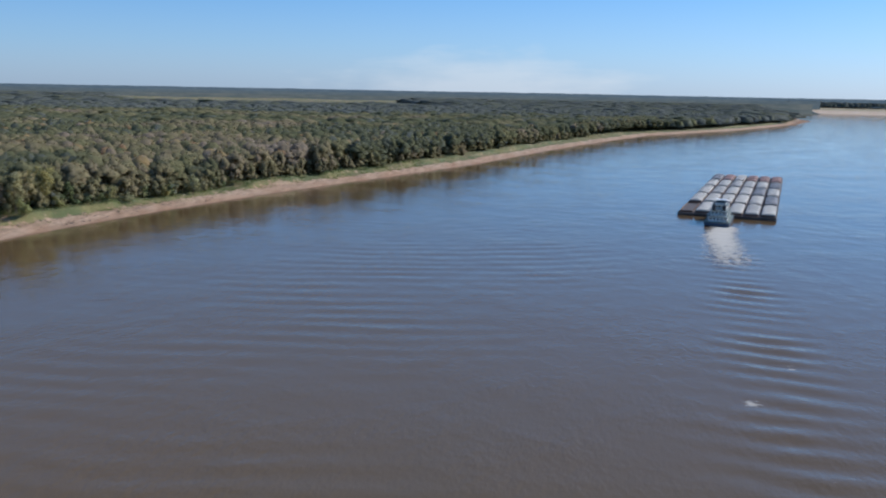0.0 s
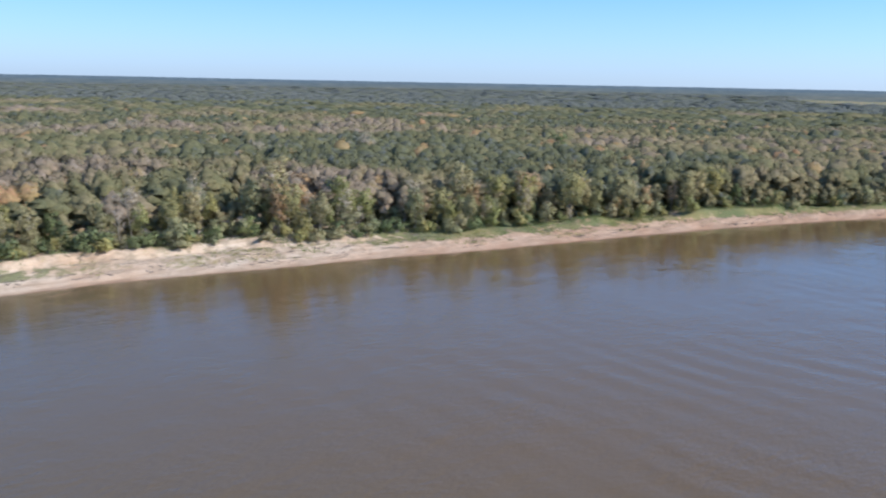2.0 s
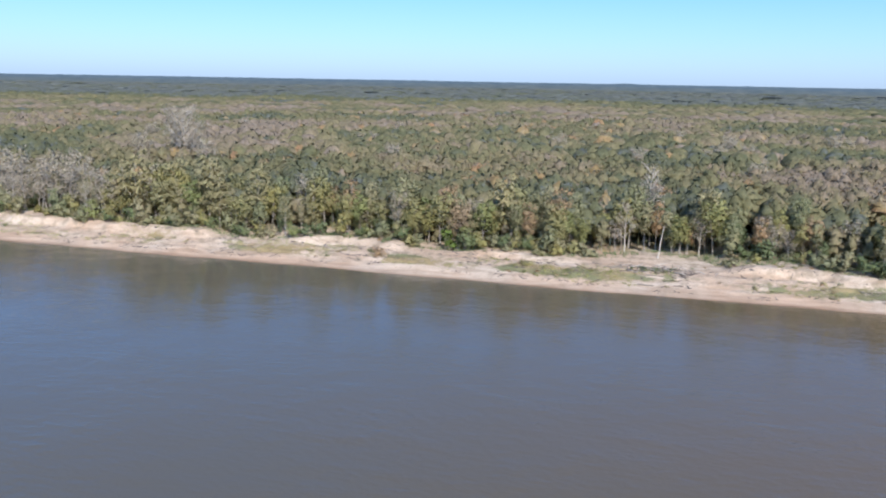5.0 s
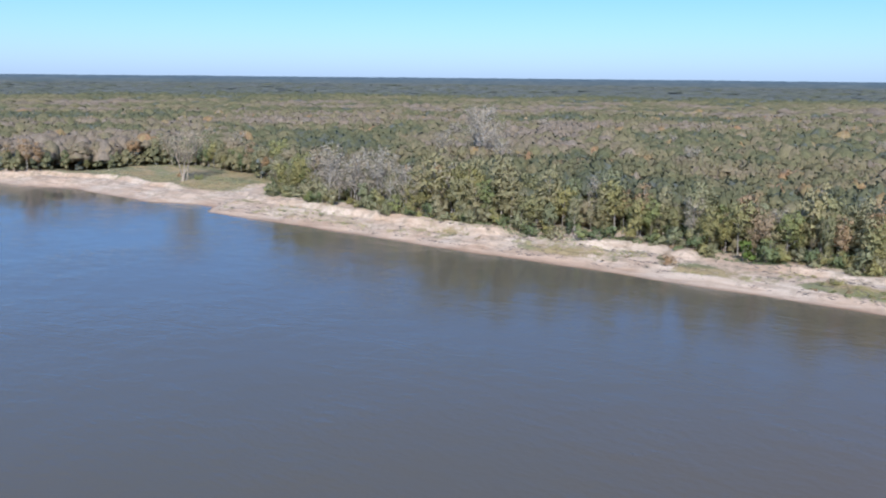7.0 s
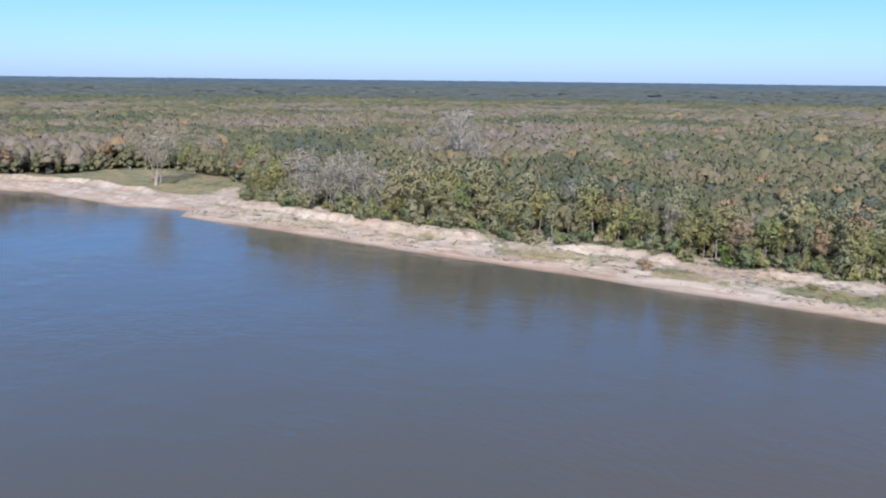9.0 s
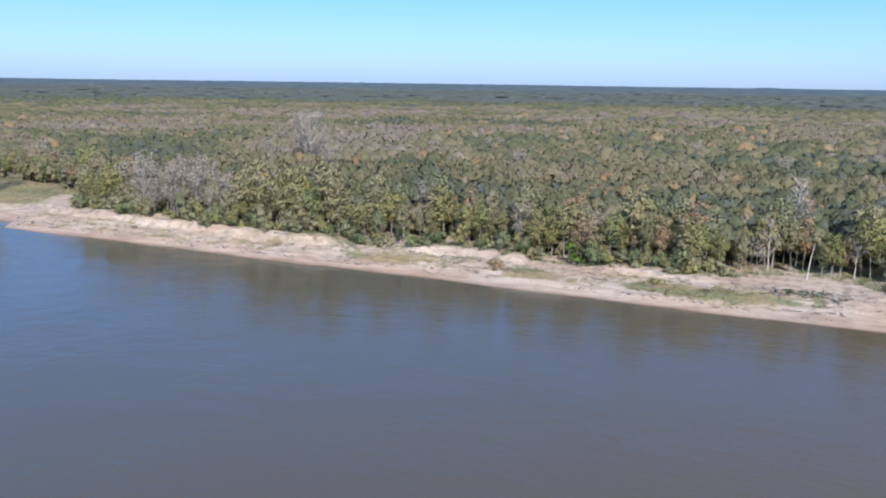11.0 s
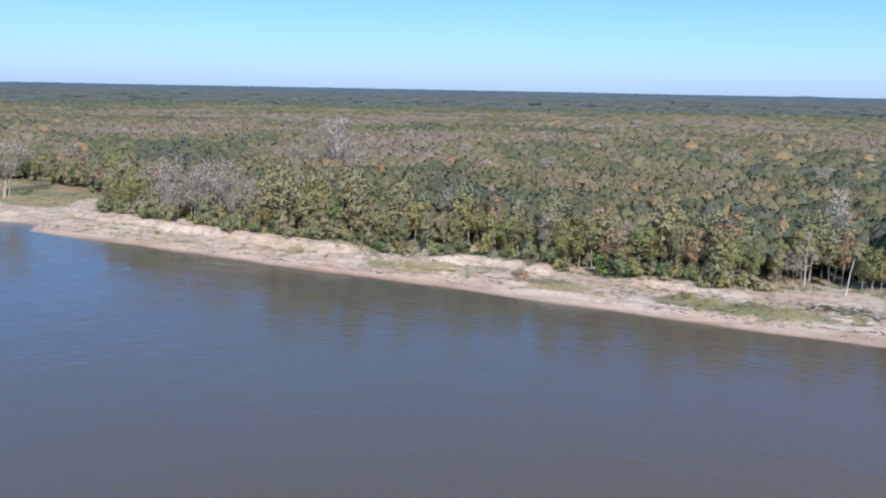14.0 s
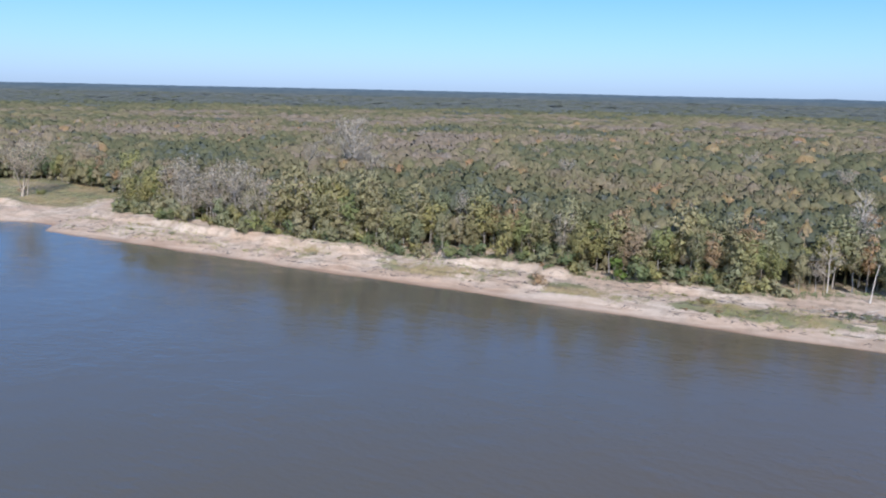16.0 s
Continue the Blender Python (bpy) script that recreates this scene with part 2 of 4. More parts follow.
def water_material():
    k = Nodes("muddy_river_water", 0.06)
    k.bsdf.inputs["IOR"].default_value = 1.333
    cloudy = k.noise(0.006, 4, stretch=(1.0, 0.45, 1.0))
    brown = k.span(k.math("ADD", k.attr("silt"), k.math("MULTIPLY_ADD", cloudy, 0.9, -0.45)), 0.0, 1.0)
    silt = k.mix(brown, (0.099, 0.086, 0.063), (0.128, 0.082, 0.038))
    foam = k.span(k.math("MULTIPLY_ADD", k.noise(0.4, 5, rough=0.65, stretch=(0.6, 1.3, 1.0)), 2.2, k.math("ADD", k.attr("foam"), -1.62)), 0.0, 0.45)
    c = k.mix(foam, silt, (0.55, 0.50, 0.43))
    small = k.noise(0.55, 5, stretch=(1.0, 0.55, 1.0, 12.0))
    mid = k.noise(0.12, 4, stretch=(1.0, 0.5, 1.0, -8.0))
    broad = k.noise(0.02, 3)
    calm = k.span(broad, 0.35, 0.65, 0.35, 1.0)
    h = k.math("ADD", k.math("MULTIPLY", small, 0.30), k.math("MULTIPLY", mid, 0.62))
    return k.done(c, k.bump(k.math("MULTIPLY", h, calm), 1.0, 0.6), k.span(foam, 0, 1, 0.06, 0.7))


WATER = water_material()


# ---- plain helpers for building ----
def hashed(ix, iy, seed):
    v = np.sin(ix * 127.1 + iy * 311.7 + seed * 74.7) * 43758.5453
    return v - np.floor(v)


def field(x, y, size, seed=0, octaves=3):
    """Smooth value noise over the plan, 0 to 1."""
    total, weight, amp = 0.0, 0.0, 1.0
    for o in range(octaves):
        px, py = x / size, y / size
        ix, iy = np.floor(px), np.floor(py)
        fx, fy = px - ix, py - iy
        fx, fy = fx * fx * (3 - 2 * fx), fy * fy * (3 - 2 * fy)
        a, b = hashed(ix, iy, seed + o), hashed(ix + 1, iy, seed + o)
        c, d = hashed(ix, iy + 1, seed + o), hashed(ix + 1, iy + 1, seed + o)
        total = total + amp * ((a * (1 - fx) + b * fx) * (1 - fy) + (c * (1 - fx) + d * fx) * fy)
        weight, amp, size = weight + amp, amp * 0.5, size * 0.5
    return total / weight


def smooth(v, a, b):
    t = np.clip((v - a) / (b - a), 0, 1)
    return t * t * (3 - 2 * t)


def mesh_of(name, verts, faces, material, attrs=(), shade=False, normals=None):
    """A mesh from arrays: verts (n, 3) and faces (m, 3 or 4); attrs: (name, values at the verts); normals: shading normals at the verts."""
    me = bpy.data.meshes.new(name)
    faces = np.asarray(faces, dtype=np.int32)
    count, sides = faces.shape
    me.vertices.add(len(verts))
    me.vertices.foreach_set("co", np.asarray(verts, dtype=np.float32).ravel())
    me.loops.add(count * sides)
    me.loops.foreach_set("vertex_index", faces.ravel())
    me.polygons.add(count)
    me.polygons.foreach_set("loop_start", np.arange(0, count * sides, sides, dtype=np.int32))
    me.polygons.foreach_set("use_smooth", np.full(count, shade))
    for key, values in attrs:
        me.attributes.new(key, "FLOAT", "POINT").data.foreach_set("value", np.asarray(values, dtype=np.float32))
    me.update(calc_edges=True)
    me.validate()
    if normals is not None:
        me.normals_split_custom_set_from_vertices(np.asarray(normals, dtype=np.float32))
    me.materials.append(material)
    return me


def part(name, bm, material, parent, label=""):
    me = bpy.data.meshes.new(name)
    bm.to_mesh(me)
    bm.free()
    me.materials.append(material)
    ob = new(name, me)
    ob.parent = parent
    return tagged(ob, label)


def grid_faces(rows, cols):
    i = np.arange(rows * cols).reshape(rows, cols)
    return np.stack([i[:-1, :-1], i[:-1, 1:], i[1:, 1:], i[1:, :-1]], -1).reshape(-1, 4)


# ---- the river bank and its land ----
SHORE_Y = np.array([-6000, -1500, -700, -594, -553, -500, -458, -440, -425, -408, -396, -338, -230, -150, -94, -30, 38, 125, 210, 307, 391, 446, 535, 651, 800, 967, 1285, 1734, 2052, 2540, 2962, 3150, 3600, 4250, 6000], float)
SHORE_X = np.array([-300, -330, -357, -358, -372, -366, -362, -368, -374, -372, -357, -355, -350, -349, -346, -343, -342, -339, -322, -300, -284, -273, -248, -209, -147, -82, 14, 180, 400, 646, 788, 760, 830, 960, 1200], float)
# how wide the open bank is, from the water to the wood
BANK_Y = np.array([-6000, -720, -625, -590, -470, -420, -380, -330, -280, -100, -30, 0, 40, 90, 200, 260, 420, 700, 1000, 1300, 1700, 2500, 6000], float)
BANK_W = np.array([20, 20, 20, 100, 100, 60, 45, 34, 38, 38, 45, 64, 46, 34, 38, 36, 26, 28, 38, 36, 40, 35, 30], float)


def shore(y):
    return np.interp(y, SHORE_Y, SHORE_X) + 3.0 * (field(y, y * 0, 23.0, 5) - 0.5) * (np.abs(y) < 1500)


def bank_width(y):
    return np.interp(y, BANK_Y, BANK_W) + (11 + 9 * (np.abs(y) < 450)) * (field(y, y * 0, 30.0, 6) - 0.5) * (np.abs(y) < 1500)


def land_height(x, y):
    """Height of the land over the water, from the distance to the shore and, far away, the low hills."""
    s = (shore(y) - x) * 0.95
    w = bank_width(y)
    low = np.where(s < 0, s * 0.16, 0)
    beach = 1.6 * smooth(s, 0, 9) + 2.2 * smooth(s, 6, 24)
    cut_at = np.minimum(w * 0.78, 32) + 7 * (field(x * 0, y, 55, 19) - 0.5)
    cut = (2.4 + 1.6 * field(x, y, 60, 3)) * (0.2 + 0.8 * smooth(field(x, y, 48, 27, 2), 0.36, 0.6)) * smooth(s, cut_at - 2 + 8 * (field(x, y, 16, 8) - 0.5), cut_at + 1.5 + 8 * (field(x, y, 16, 8) - 0.5))
    ledge = 0.95 * smooth(np.mod(s + 5 * field(x, y, 30, 17), 6.0), 4.6, 5.6) * smooth(s, 3, 9) * (1 - smooth(s, 26, 34)) * smooth(field(x, y, 22, 18), 0.4, 0.6)
    lumps = (field(x, y, 9, 11) - 0.5) * 2.0 * smooth(s, 2, 8) + (field(x, y, 40, 12) - 0.5) * 1.6 * smooth(s, 25, 60)
    r = np.hypot(x, y)
    hills = 18 * smooth(r, 2300, 4900) + 5 * (field(x, y, 900, 21) - 0.5) * smooth(r, 1800, 3800)
    return low + beach + cut + ledge + lumps + hills


def spaced(edges):
    """Values from stretches (start, end, step)."""
    return np.concatenate([np.arange(a, b, step) for a, b, step in edges])


def build_ground():
    ys = spaced([(-5400, -1600, 130), (-1600, -800, 25), (-800, 1000, 4), (1000, 1800, 12), (1800, 5400, 90)])
    ss = np.concatenate([[-40, -18, -8, -3], np.arange(-1, 52, 1.6), np.geomspace(53, 5600, 60)])
    yy, s2 = np.meshgrid(ys, ss, indexing="ij")
    xx = shore(yy) - s2 / 0.95
    zz = land_height(xx, yy)
    w = bank_width(yy)
    mid_strip = smooth(s2, 9, 13) * (1 - smooth(s2, 20, 27)) * (1 - smooth(yy, 170, 260)) * smooth(yy, -360, -60) * 0.48
    green_edge = smooth(s2, 12, 21) * smooth(yy, 170, 300) * 0.72
    meadow = smooth(s2, 24, 40) * smooth(-yy, 415, 440) * (0.78 + 0.5 * (field(xx, yy, 30, 33) - 0.5))
    wood = smooth(s2, w + 2, w + 14) * 0.55
    patches = (field(xx, yy, 26, 31) - 0.5) * 1.1
    track = np.exp(-((xx + 423 - 0.04 * (yy - 90)) / 7.0) ** 2) * smooth(yy, 60, 90) * (1 - smooth(yy, 270, 300))
    field_far = far_field(xx, yy)
    grass = np.clip(np.maximum.reduce([mid_strip + patches * 1.35 * (mid_strip > 0.05), green_edge + patches * 0.3 * (green_edge > 0.05), meadow, wood]), 0, 1) * (1 - track) * (1 - field_far) + 0.62 * field_far
    damp = 1 - 0.72 * smooth(s2, 0.3, 3.2) - 0.28 * smooth(s2, 5, 11)
    verts = np.stack([xx, yy, zz], -1).reshape(-1, 3)
    me = mesh_of("ground", verts, grid_faces(len(ys), len(ss)), GROUND, (("grass", grass.ravel()), ("damp", damp.ravel()), ("mud", smooth(yy, 190, 340).ravel()), ("rough", (0.4 + 0.6 * smooth(s2, 7, 12)).ravel())), True)
    tagged(new("ground", me), "pale sandy river bank with grass strips and forest floor behind", "ground", kind="structure")


def far_field(x, y):
    """Where the distant open fields lie in the forest, 0 or 1."""
    r, yaw = np.hypot(x, y), np.degrees(np.arctan2(-x, y))
    a = (r > 3020) & (r < 4300) & (yaw > 8 + 2 * np.sin(r / 180)) & (yaw < 29 + 1.5 * np.sin(r / 90))
    return a.astype(float)


def build_far_bank():
    xs, rows = np.linspace(1190, 4200, 60), np.array([0, 60, 150, 300, 420, 560, 700])
    heights = np.array([-1.0, 2, 8, 17, 24, 28, 36])
    xx, k = np.meshgrid(xs, np.arange(len(rows)), indexing="ij")
    yy = 4190 + rows[k] - 0.12 * (xx - 900) + 40 * (field(xx, xx * 0, 260, 41) - 0.5)
    zz = heights[k] + 2 * (field(xx, yy, 120, 42) - 0.5)
    me = mesh_of("far_bank", np.stack([xx, yy, zz], -1).reshape(-1, 3), grid_faces(60, len(rows)), GROUND, (("grass", (k > 2).ravel() * 0.6), ("damp", (k < 1).ravel() * 1.0)), True)
    tagged(new("far_bank", me), "pale sand bar on the far bend of the river", "sand bar", kind="structure")


def hill_ridge(reach, height, start, seed, dark, light, label):
    """One wooded ridge at the end of sight, with a ragged line of tree tops: a glowing strip, haze painted into its
    colour.
    """
    yaw = np.radians(np.arange(start, 176, 0.06))
    deg = np.degrees(yaw)
    top = height + 3.2 * (field(deg, deg * 0, 9.0, seed, 4) - 0.5) + 2.2 * (field(deg, deg * 0, 0.32, seed + 7, 2) - 0.5)
    if reach > 4900:
        top = top + 3.5 * np.exp(-((deg - 93.0) / 0.9) ** 2) + 3 * np.exp(-((deg - 72) / 6) ** 2)
    ring = np.column_stack([-np.sin(yaw), np.cos(yaw)]) * reach
    v = np.concatenate([np.column_stack([ring, top * 0 - 5]), np.column_stack([ring, top])])
    k = Nodes("painted_haze_ridge", 1.0)
    # emission gives the ridge its brightness; the haze is in these colours
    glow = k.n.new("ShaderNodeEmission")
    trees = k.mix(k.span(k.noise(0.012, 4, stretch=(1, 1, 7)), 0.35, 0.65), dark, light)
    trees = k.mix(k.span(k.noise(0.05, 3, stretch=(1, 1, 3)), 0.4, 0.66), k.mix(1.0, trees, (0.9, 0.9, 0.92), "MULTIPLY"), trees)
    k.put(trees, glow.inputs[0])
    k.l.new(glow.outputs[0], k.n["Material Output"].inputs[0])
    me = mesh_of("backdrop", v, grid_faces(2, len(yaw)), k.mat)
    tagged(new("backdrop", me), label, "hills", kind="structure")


def build_far_hills():
    hill_ridge(4930, 68, -40, 81, (0.106, 0.152, 0.200), (0.134, 0.180, 0.226), "far line of wooded hills, glowing strip painted haze blue")
    # two lower strips added to lay haze colour over the end of the forest
    hill_ridge(4620, 55, -15.8, 82, (0.110, 0.146, 0.174), (0.150, 0.182, 0.200), "added wooded ridge below the far hills, painted haze grey-blue")
    hill_ridge(4330, 43, -15.4, 83, (0.112, 0.140, 0.150), (0.172, 0.188, 0.184), "added wooded ridge with grey-green haze painted in its glow")


TOW_YAW = -14.4
TOW_AT = Vector((114.5, 592.5, 0))      # middle of the tow's after edge


def build_water():
    xs = spaced([(-1000, -420, 60), (-420, 200, 3.1), (200, 5000, 120)])
    ys = spaced([(-5000, 60, 120), (60, 620, 2.5), (620, 5000, 90)])
    xx, yy = np.meshgrid(xs, ys)
    # wake: the tow came along a slight curve from below the camera
    back = Vector((-math.sin(radians(TOW_YAW)), math.cos(radians(TOW_YAW))))
    stern = Vector((107.5, 556.0))
    u = -((xx - stern.x) * back.x + (yy - stern.y) * back.y)
    v = (xx - stern.x) * back.y - (yy - stern.y) * back.x - 0.138 * np.maximum(u - 40, 0)
    inside = smooth(u, -5, 30) * (1 - smooth(u, 480, 560))
    wob = field(xx, yy, 45, 51) * 5
    lane = np.exp(-(v / (9 + 0.020 * np.maximum(u, 0))) ** 2) * (1 - 0.35 * smooth(u, 260, 420))
    h = 0.5 * np.sin(2 * np.pi * (u + wob * 2.2 + 0.003 * v * v) / 12.5) * lane * inside * (1.6 * field(xx, yy, 26, 52) - 0.25)
    arc = np.hypot(xx + 140, yy - 800)
    fan = np.exp(-((v + 150) / 125) ** 2) * smooth(u, 40, 140) * (1 - smooth(u, 430, 540))
    h = h + 0.17 * np.sin(2 * np.pi * (arc + wob * 2) / 12.5) * fan * smooth(field(xx, yy, 70, 53), 0.25, 0.7) * (0.1 + field(xx, yy, 19, 54))
    swell = field(xx + 0.4 * yy, yy, 9, 55) - 0.5
    h = h + 0.10 * swell * smooth(xx, -340, -300) * (yy > 60) * (yy < 620) * (xx < 200)
    foam = 1.25 * np.exp(-(v / (9 + 0.05 * np.maximum(u, 0))) ** 2) * smooth(u, -4, 4) * (1 - 0.36 * smooth(u, 30, 120)) * (1 - smooth(u, 110, 170))
    crest = smooth(h, 0.16, 0.34) * 0.42 * lane
    for fx, fy, fr in ((54.8, 229.8, 3.2), (73.0, 263.9, 2.4)):
        foam = np.maximum(foam, 1.1 * np.exp(-(((xx - fx) / fr) ** 2 + ((yy - fy) / (fr * 0.8)) ** 2)))
    foam = np.maximum(foam, crest)
    edge = ((xx > -420) & (xx < 200) & (yy > 60) & (yy < 620))
    verts = np.stack([xx, yy, h * edge], -1).reshape(-1, 3)
    me = mesh_of("water", verts, grid_faces(len(ys), len(xs)), WATER, (("foam", (foam * edge).ravel()), ("silt", smooth(yy, -180, 260).ravel())), True)
    tagged(new("water", me), "wide muddy brown river reflecting blue sky, with wake waves", "river", kind="structure")


build_ground()
build_far_bank()
build_far_hills()
build_water()


# ---- trees ----
def tube(path, radii, sides=5):
    """A tapered tube along a path: verts and triangles."""
    path, n = np.asarray(path, float), len(path)
    verts, tris = [], []
    ang = np.arange(sides) * 2 * np.pi / sides
    for i in range(n):
        d = path[min(i + 1, n - 1)] - path[max(i - 1, 0)]
        d = d / (np.linalg.norm(d) + 1e-9)
        a = np.cross(d, (0.3, 0.9, 0.1))
        a /= np.linalg.norm(a) + 1e-9
        b = np.cross(d, a)
        verts.append(path[i] + radii[i] * (np.cos(ang)[:, None] * a + np.sin(ang)[:, None] * b))
    for i in range(n - 1):
        for j in range(sides):
            k, l = i * sides, (i + 1) * sides
            m = (j + 1) % sides
            tris += [(k + j, k + m, l + m), (k + j, l + m, l + j)]
    return np.concatenate(verts), np.array(tris)


def joined(pieces):
    verts, tris, base = [], [], 0
    for v, f in pieces:
        verts.append(v)
        tris.append(np.asarray(f) + base)
        base += len(v)
    return np.concatenate(verts), np.concatenate(tris)


def limb_paths(rng, height, spread, first, count, twigs, lean=0.0, stems=1, stout=1.0):
    """Trunk and limbs as (path, radii), with the places of the limb ends."""
    out, ends = [], []
    for stem in range(stems):
        off = rng.normal(0, 0.9 if stems > 1 else 0.0, 2)
        tilt = rng.normal(0, 0.05 if stems == 1 else 0.26, 2) + np.array([lean, 0])
        zs = np.linspace(-0.4, height * 0.88, 7)
        bend = np.cumsum(rng.normal(0, 0.14, (7, 2)), 0)
        trunk = np.column_stack([off[0] + tilt[0] * zs + bend[:, 0], off[1] + tilt[1] * zs + bend[:, 1], zs])
        thick = stout * height * 0.0115 / (1 if stems == 1 else 1.3)
        out.append((trunk, thick * np.linspace(1.0, 0.22, 7) * np.r_[1.35, np.ones(6)]))
        ends.append(trunk[-1])
        for i in range(count):
            f = first + (0.95 - first) * (i + rng.random() * 0.8) / count
            z0 = f * height * 0.88
            p0 = np.array([np.interp(z0, zs, trunk[:, 0]), np.interp(z0, zs, trunk[:, 1]), z0])
            a = i * 2.4 + rng.random() * 1.2
            reach = spread * (1.05 - 0.55 * f) * rng.uniform(0.7, 1.15)
            rise = reach * rng.uniform(0.55, 1.2)
            p1 = p0 + np.array([np.cos(a) * reach * 0.5, np.sin(a) * reach * 0.5, rise * 0.4])
            p2 = p0 + np.array([np.cos(a) * reach, np.sin(a) * reach, rise])
            r0 = thick * (0.62 - 0.3 * f)
            out.append((np.array([p0, p1, p2]), np.array([r0, r0 * 0.6, r0 * 0.18])))
            ends.append(p2)
            for _ in range(twigs):
                b = a + rng.normal(0, 0.8)
                q0 = p0 + (p2 - p0) * rng.uniform(0.35, 0.8)
                q1 = q0 + np.array([np.cos(b) * reach * 0.5, np.sin(b) * reach * 0.5, reach * rng.uniform(0.3, 0.8)])
                out.append((np.array([q0, (q0 + q1) / 2 + rng.normal(0, 0.12, 3), q1]), np.array([r0 * 0.5, r0 * 0.3, r0 * 0.1])))
                ends.append(q1)
    return out, np.array(ends)


def unit(v):
    return v / (np.linalg.norm(v, axis=-1, keepdims=True) + 1e-9)


def leaf_cloud(rng, centres, radius, per, size, flat=0.8):
    """Clumps of small bent leaf sprays round the given places: verts, triangles (two a spray) and soft normals that follow the crown."""
    n = len(centres) * per
    c = np.repeat(centres, per, 0)
    d = unit(rng.normal(0, 1, (n, 3)))
    r = np.repeat(radius, per) * rng.random(n) ** 0.4
    at = c + d * r[:, None] * np.array([1, 1, flat])
    nrm = unit(d + rng.normal(0, 0.55, (n, 3)) + np.array([0, 0, 0.25]))
    soft = unit(0.75 * d + 0.8 * unit(at - centres.mean(0)) + rng.normal(0, 0.22, (n, 3)) + np.array([0, 0, 0.35]))
    nrm = np.where((nrm * soft).sum(1, keepdims=True) < 0, -nrm, nrm)
    a = unit(np.cross(nrm, rng.normal(0, 1, (n, 3))))
    b = np.cross(nrm, a)
    s = size * rng.uniform(0.55, 1.35, n)[:, None]
    v = np.stack([at - a * s, at - b * s * 0.55 + nrm * s * 0.12, at + a * s * 0.9, at + b * s * 0.6 - nrm * s * 0.2], 1).reshape(-1, 3)
    i = np.arange(n)[:, None] * 4
    return v, np.concatenate([i + [0, 1, 2], i + [0, 2, 3]], 0), np.repeat(soft, 4, 0)


def tree(kind, bark, seed, height, spread, label, first=0.26, count=9, twigs=1, clumps=32, per=31, size=0.47, lean=0.0, stems=1, low=0.14, stout=1.0):
    """One tree: a trunk with limbs, and a crown of leaf clumps at the limb ends and between them."""
    rng = np.random.default_rng(seed)
    limbs, ends = limb_paths(rng, height, spread, first, count, twigs, lean, stems, stout)
    root = new("tree")
    tv, tf = joined([tube(p, r, 5 if i < stems else 3) for i, (p, r) in enumerate(limbs)])
    trunk = new("trunk", mesh_of("trunk", tv, tf, bark, shade=True))
    trunk.parent = root
    if per:
        d = rng.normal(0, 1, (clumps, 3))
        d /= np.linalg.norm(d, axis=1, keepdims=True)
        zc = height * (low + 1) / 2
        fill = d * (rng.random(clumps) ** 0.4)[:, None] * np.array([spread * 0.72, spread * 0.72, height * (1 - low) * 0.42]) + np.array([lean * zc, 0, zc])
        centres = np.concatenate([ends, fill])
        cv, cf, cn = leaf_cloud(rng, centres, rng.uniform(1.3, 2.5, len(centres)) * spread / 5.0, per, size)
        crown = new("crown", mesh_of("crown", cv, cf, KINDS[kind], shade=True, normals=cn))
        crown.parent = root
    return tagged(root, label, "tree", "trees along the river bank")


def shrub(kind, seed, height, spread, label, per=44, size=0.36):
    rng = np.random.default_rng(seed)
    root = new("shrub")
    for _ in range(5):
        a, r = rng.random() * 6.28, spread * rng.uniform(0.2, 0.7)
        v, f = tube([(0, 0, -0.2), (np.cos(a) * r * 0.4, np.sin(a) * r * 0.4, height * 0.4), (np.cos(a) * r, np.sin(a) * r, height * 0.8)], [0.09, 0.06, 0.02], 3)
        new("stem", mesh_of("stem", v, f, BARK)).parent = root
    c = rng.normal(0, 1, (9, 3)) * np.array([spread * 0.38, spread * 0.38, height * 0.2]) + np.array([0, 0, height * 0.48])
    c[:, 2] = np.clip(c[:, 2], height * 0.25, height * 0.85)
    cv, cf, cn = leaf_cloud(rng, c, rng.uniform(0.3, 0.5, 9) * spread, per, size)
    cv[:, 2] = np.maximum(cv[:, 2], 0.02)
    new("foliage", mesh_of("foliage", cv, cf, KINDS[kind], shade=True, normals=cn)).parent = root
    return tagged(root, label, "shrub", "shrubs along the wood's edge")


def ground_z(x, y):
    return float(land_height(np.array([float(x)]), np.array([float(y)]))[0])


def stand(x, y, turn=0.0, size=1.0, sink=0.15):
    return pose(x, y, ground_z(x, y) - sink, 0, 0, turn) @ Matrix.Scale(size, 4)


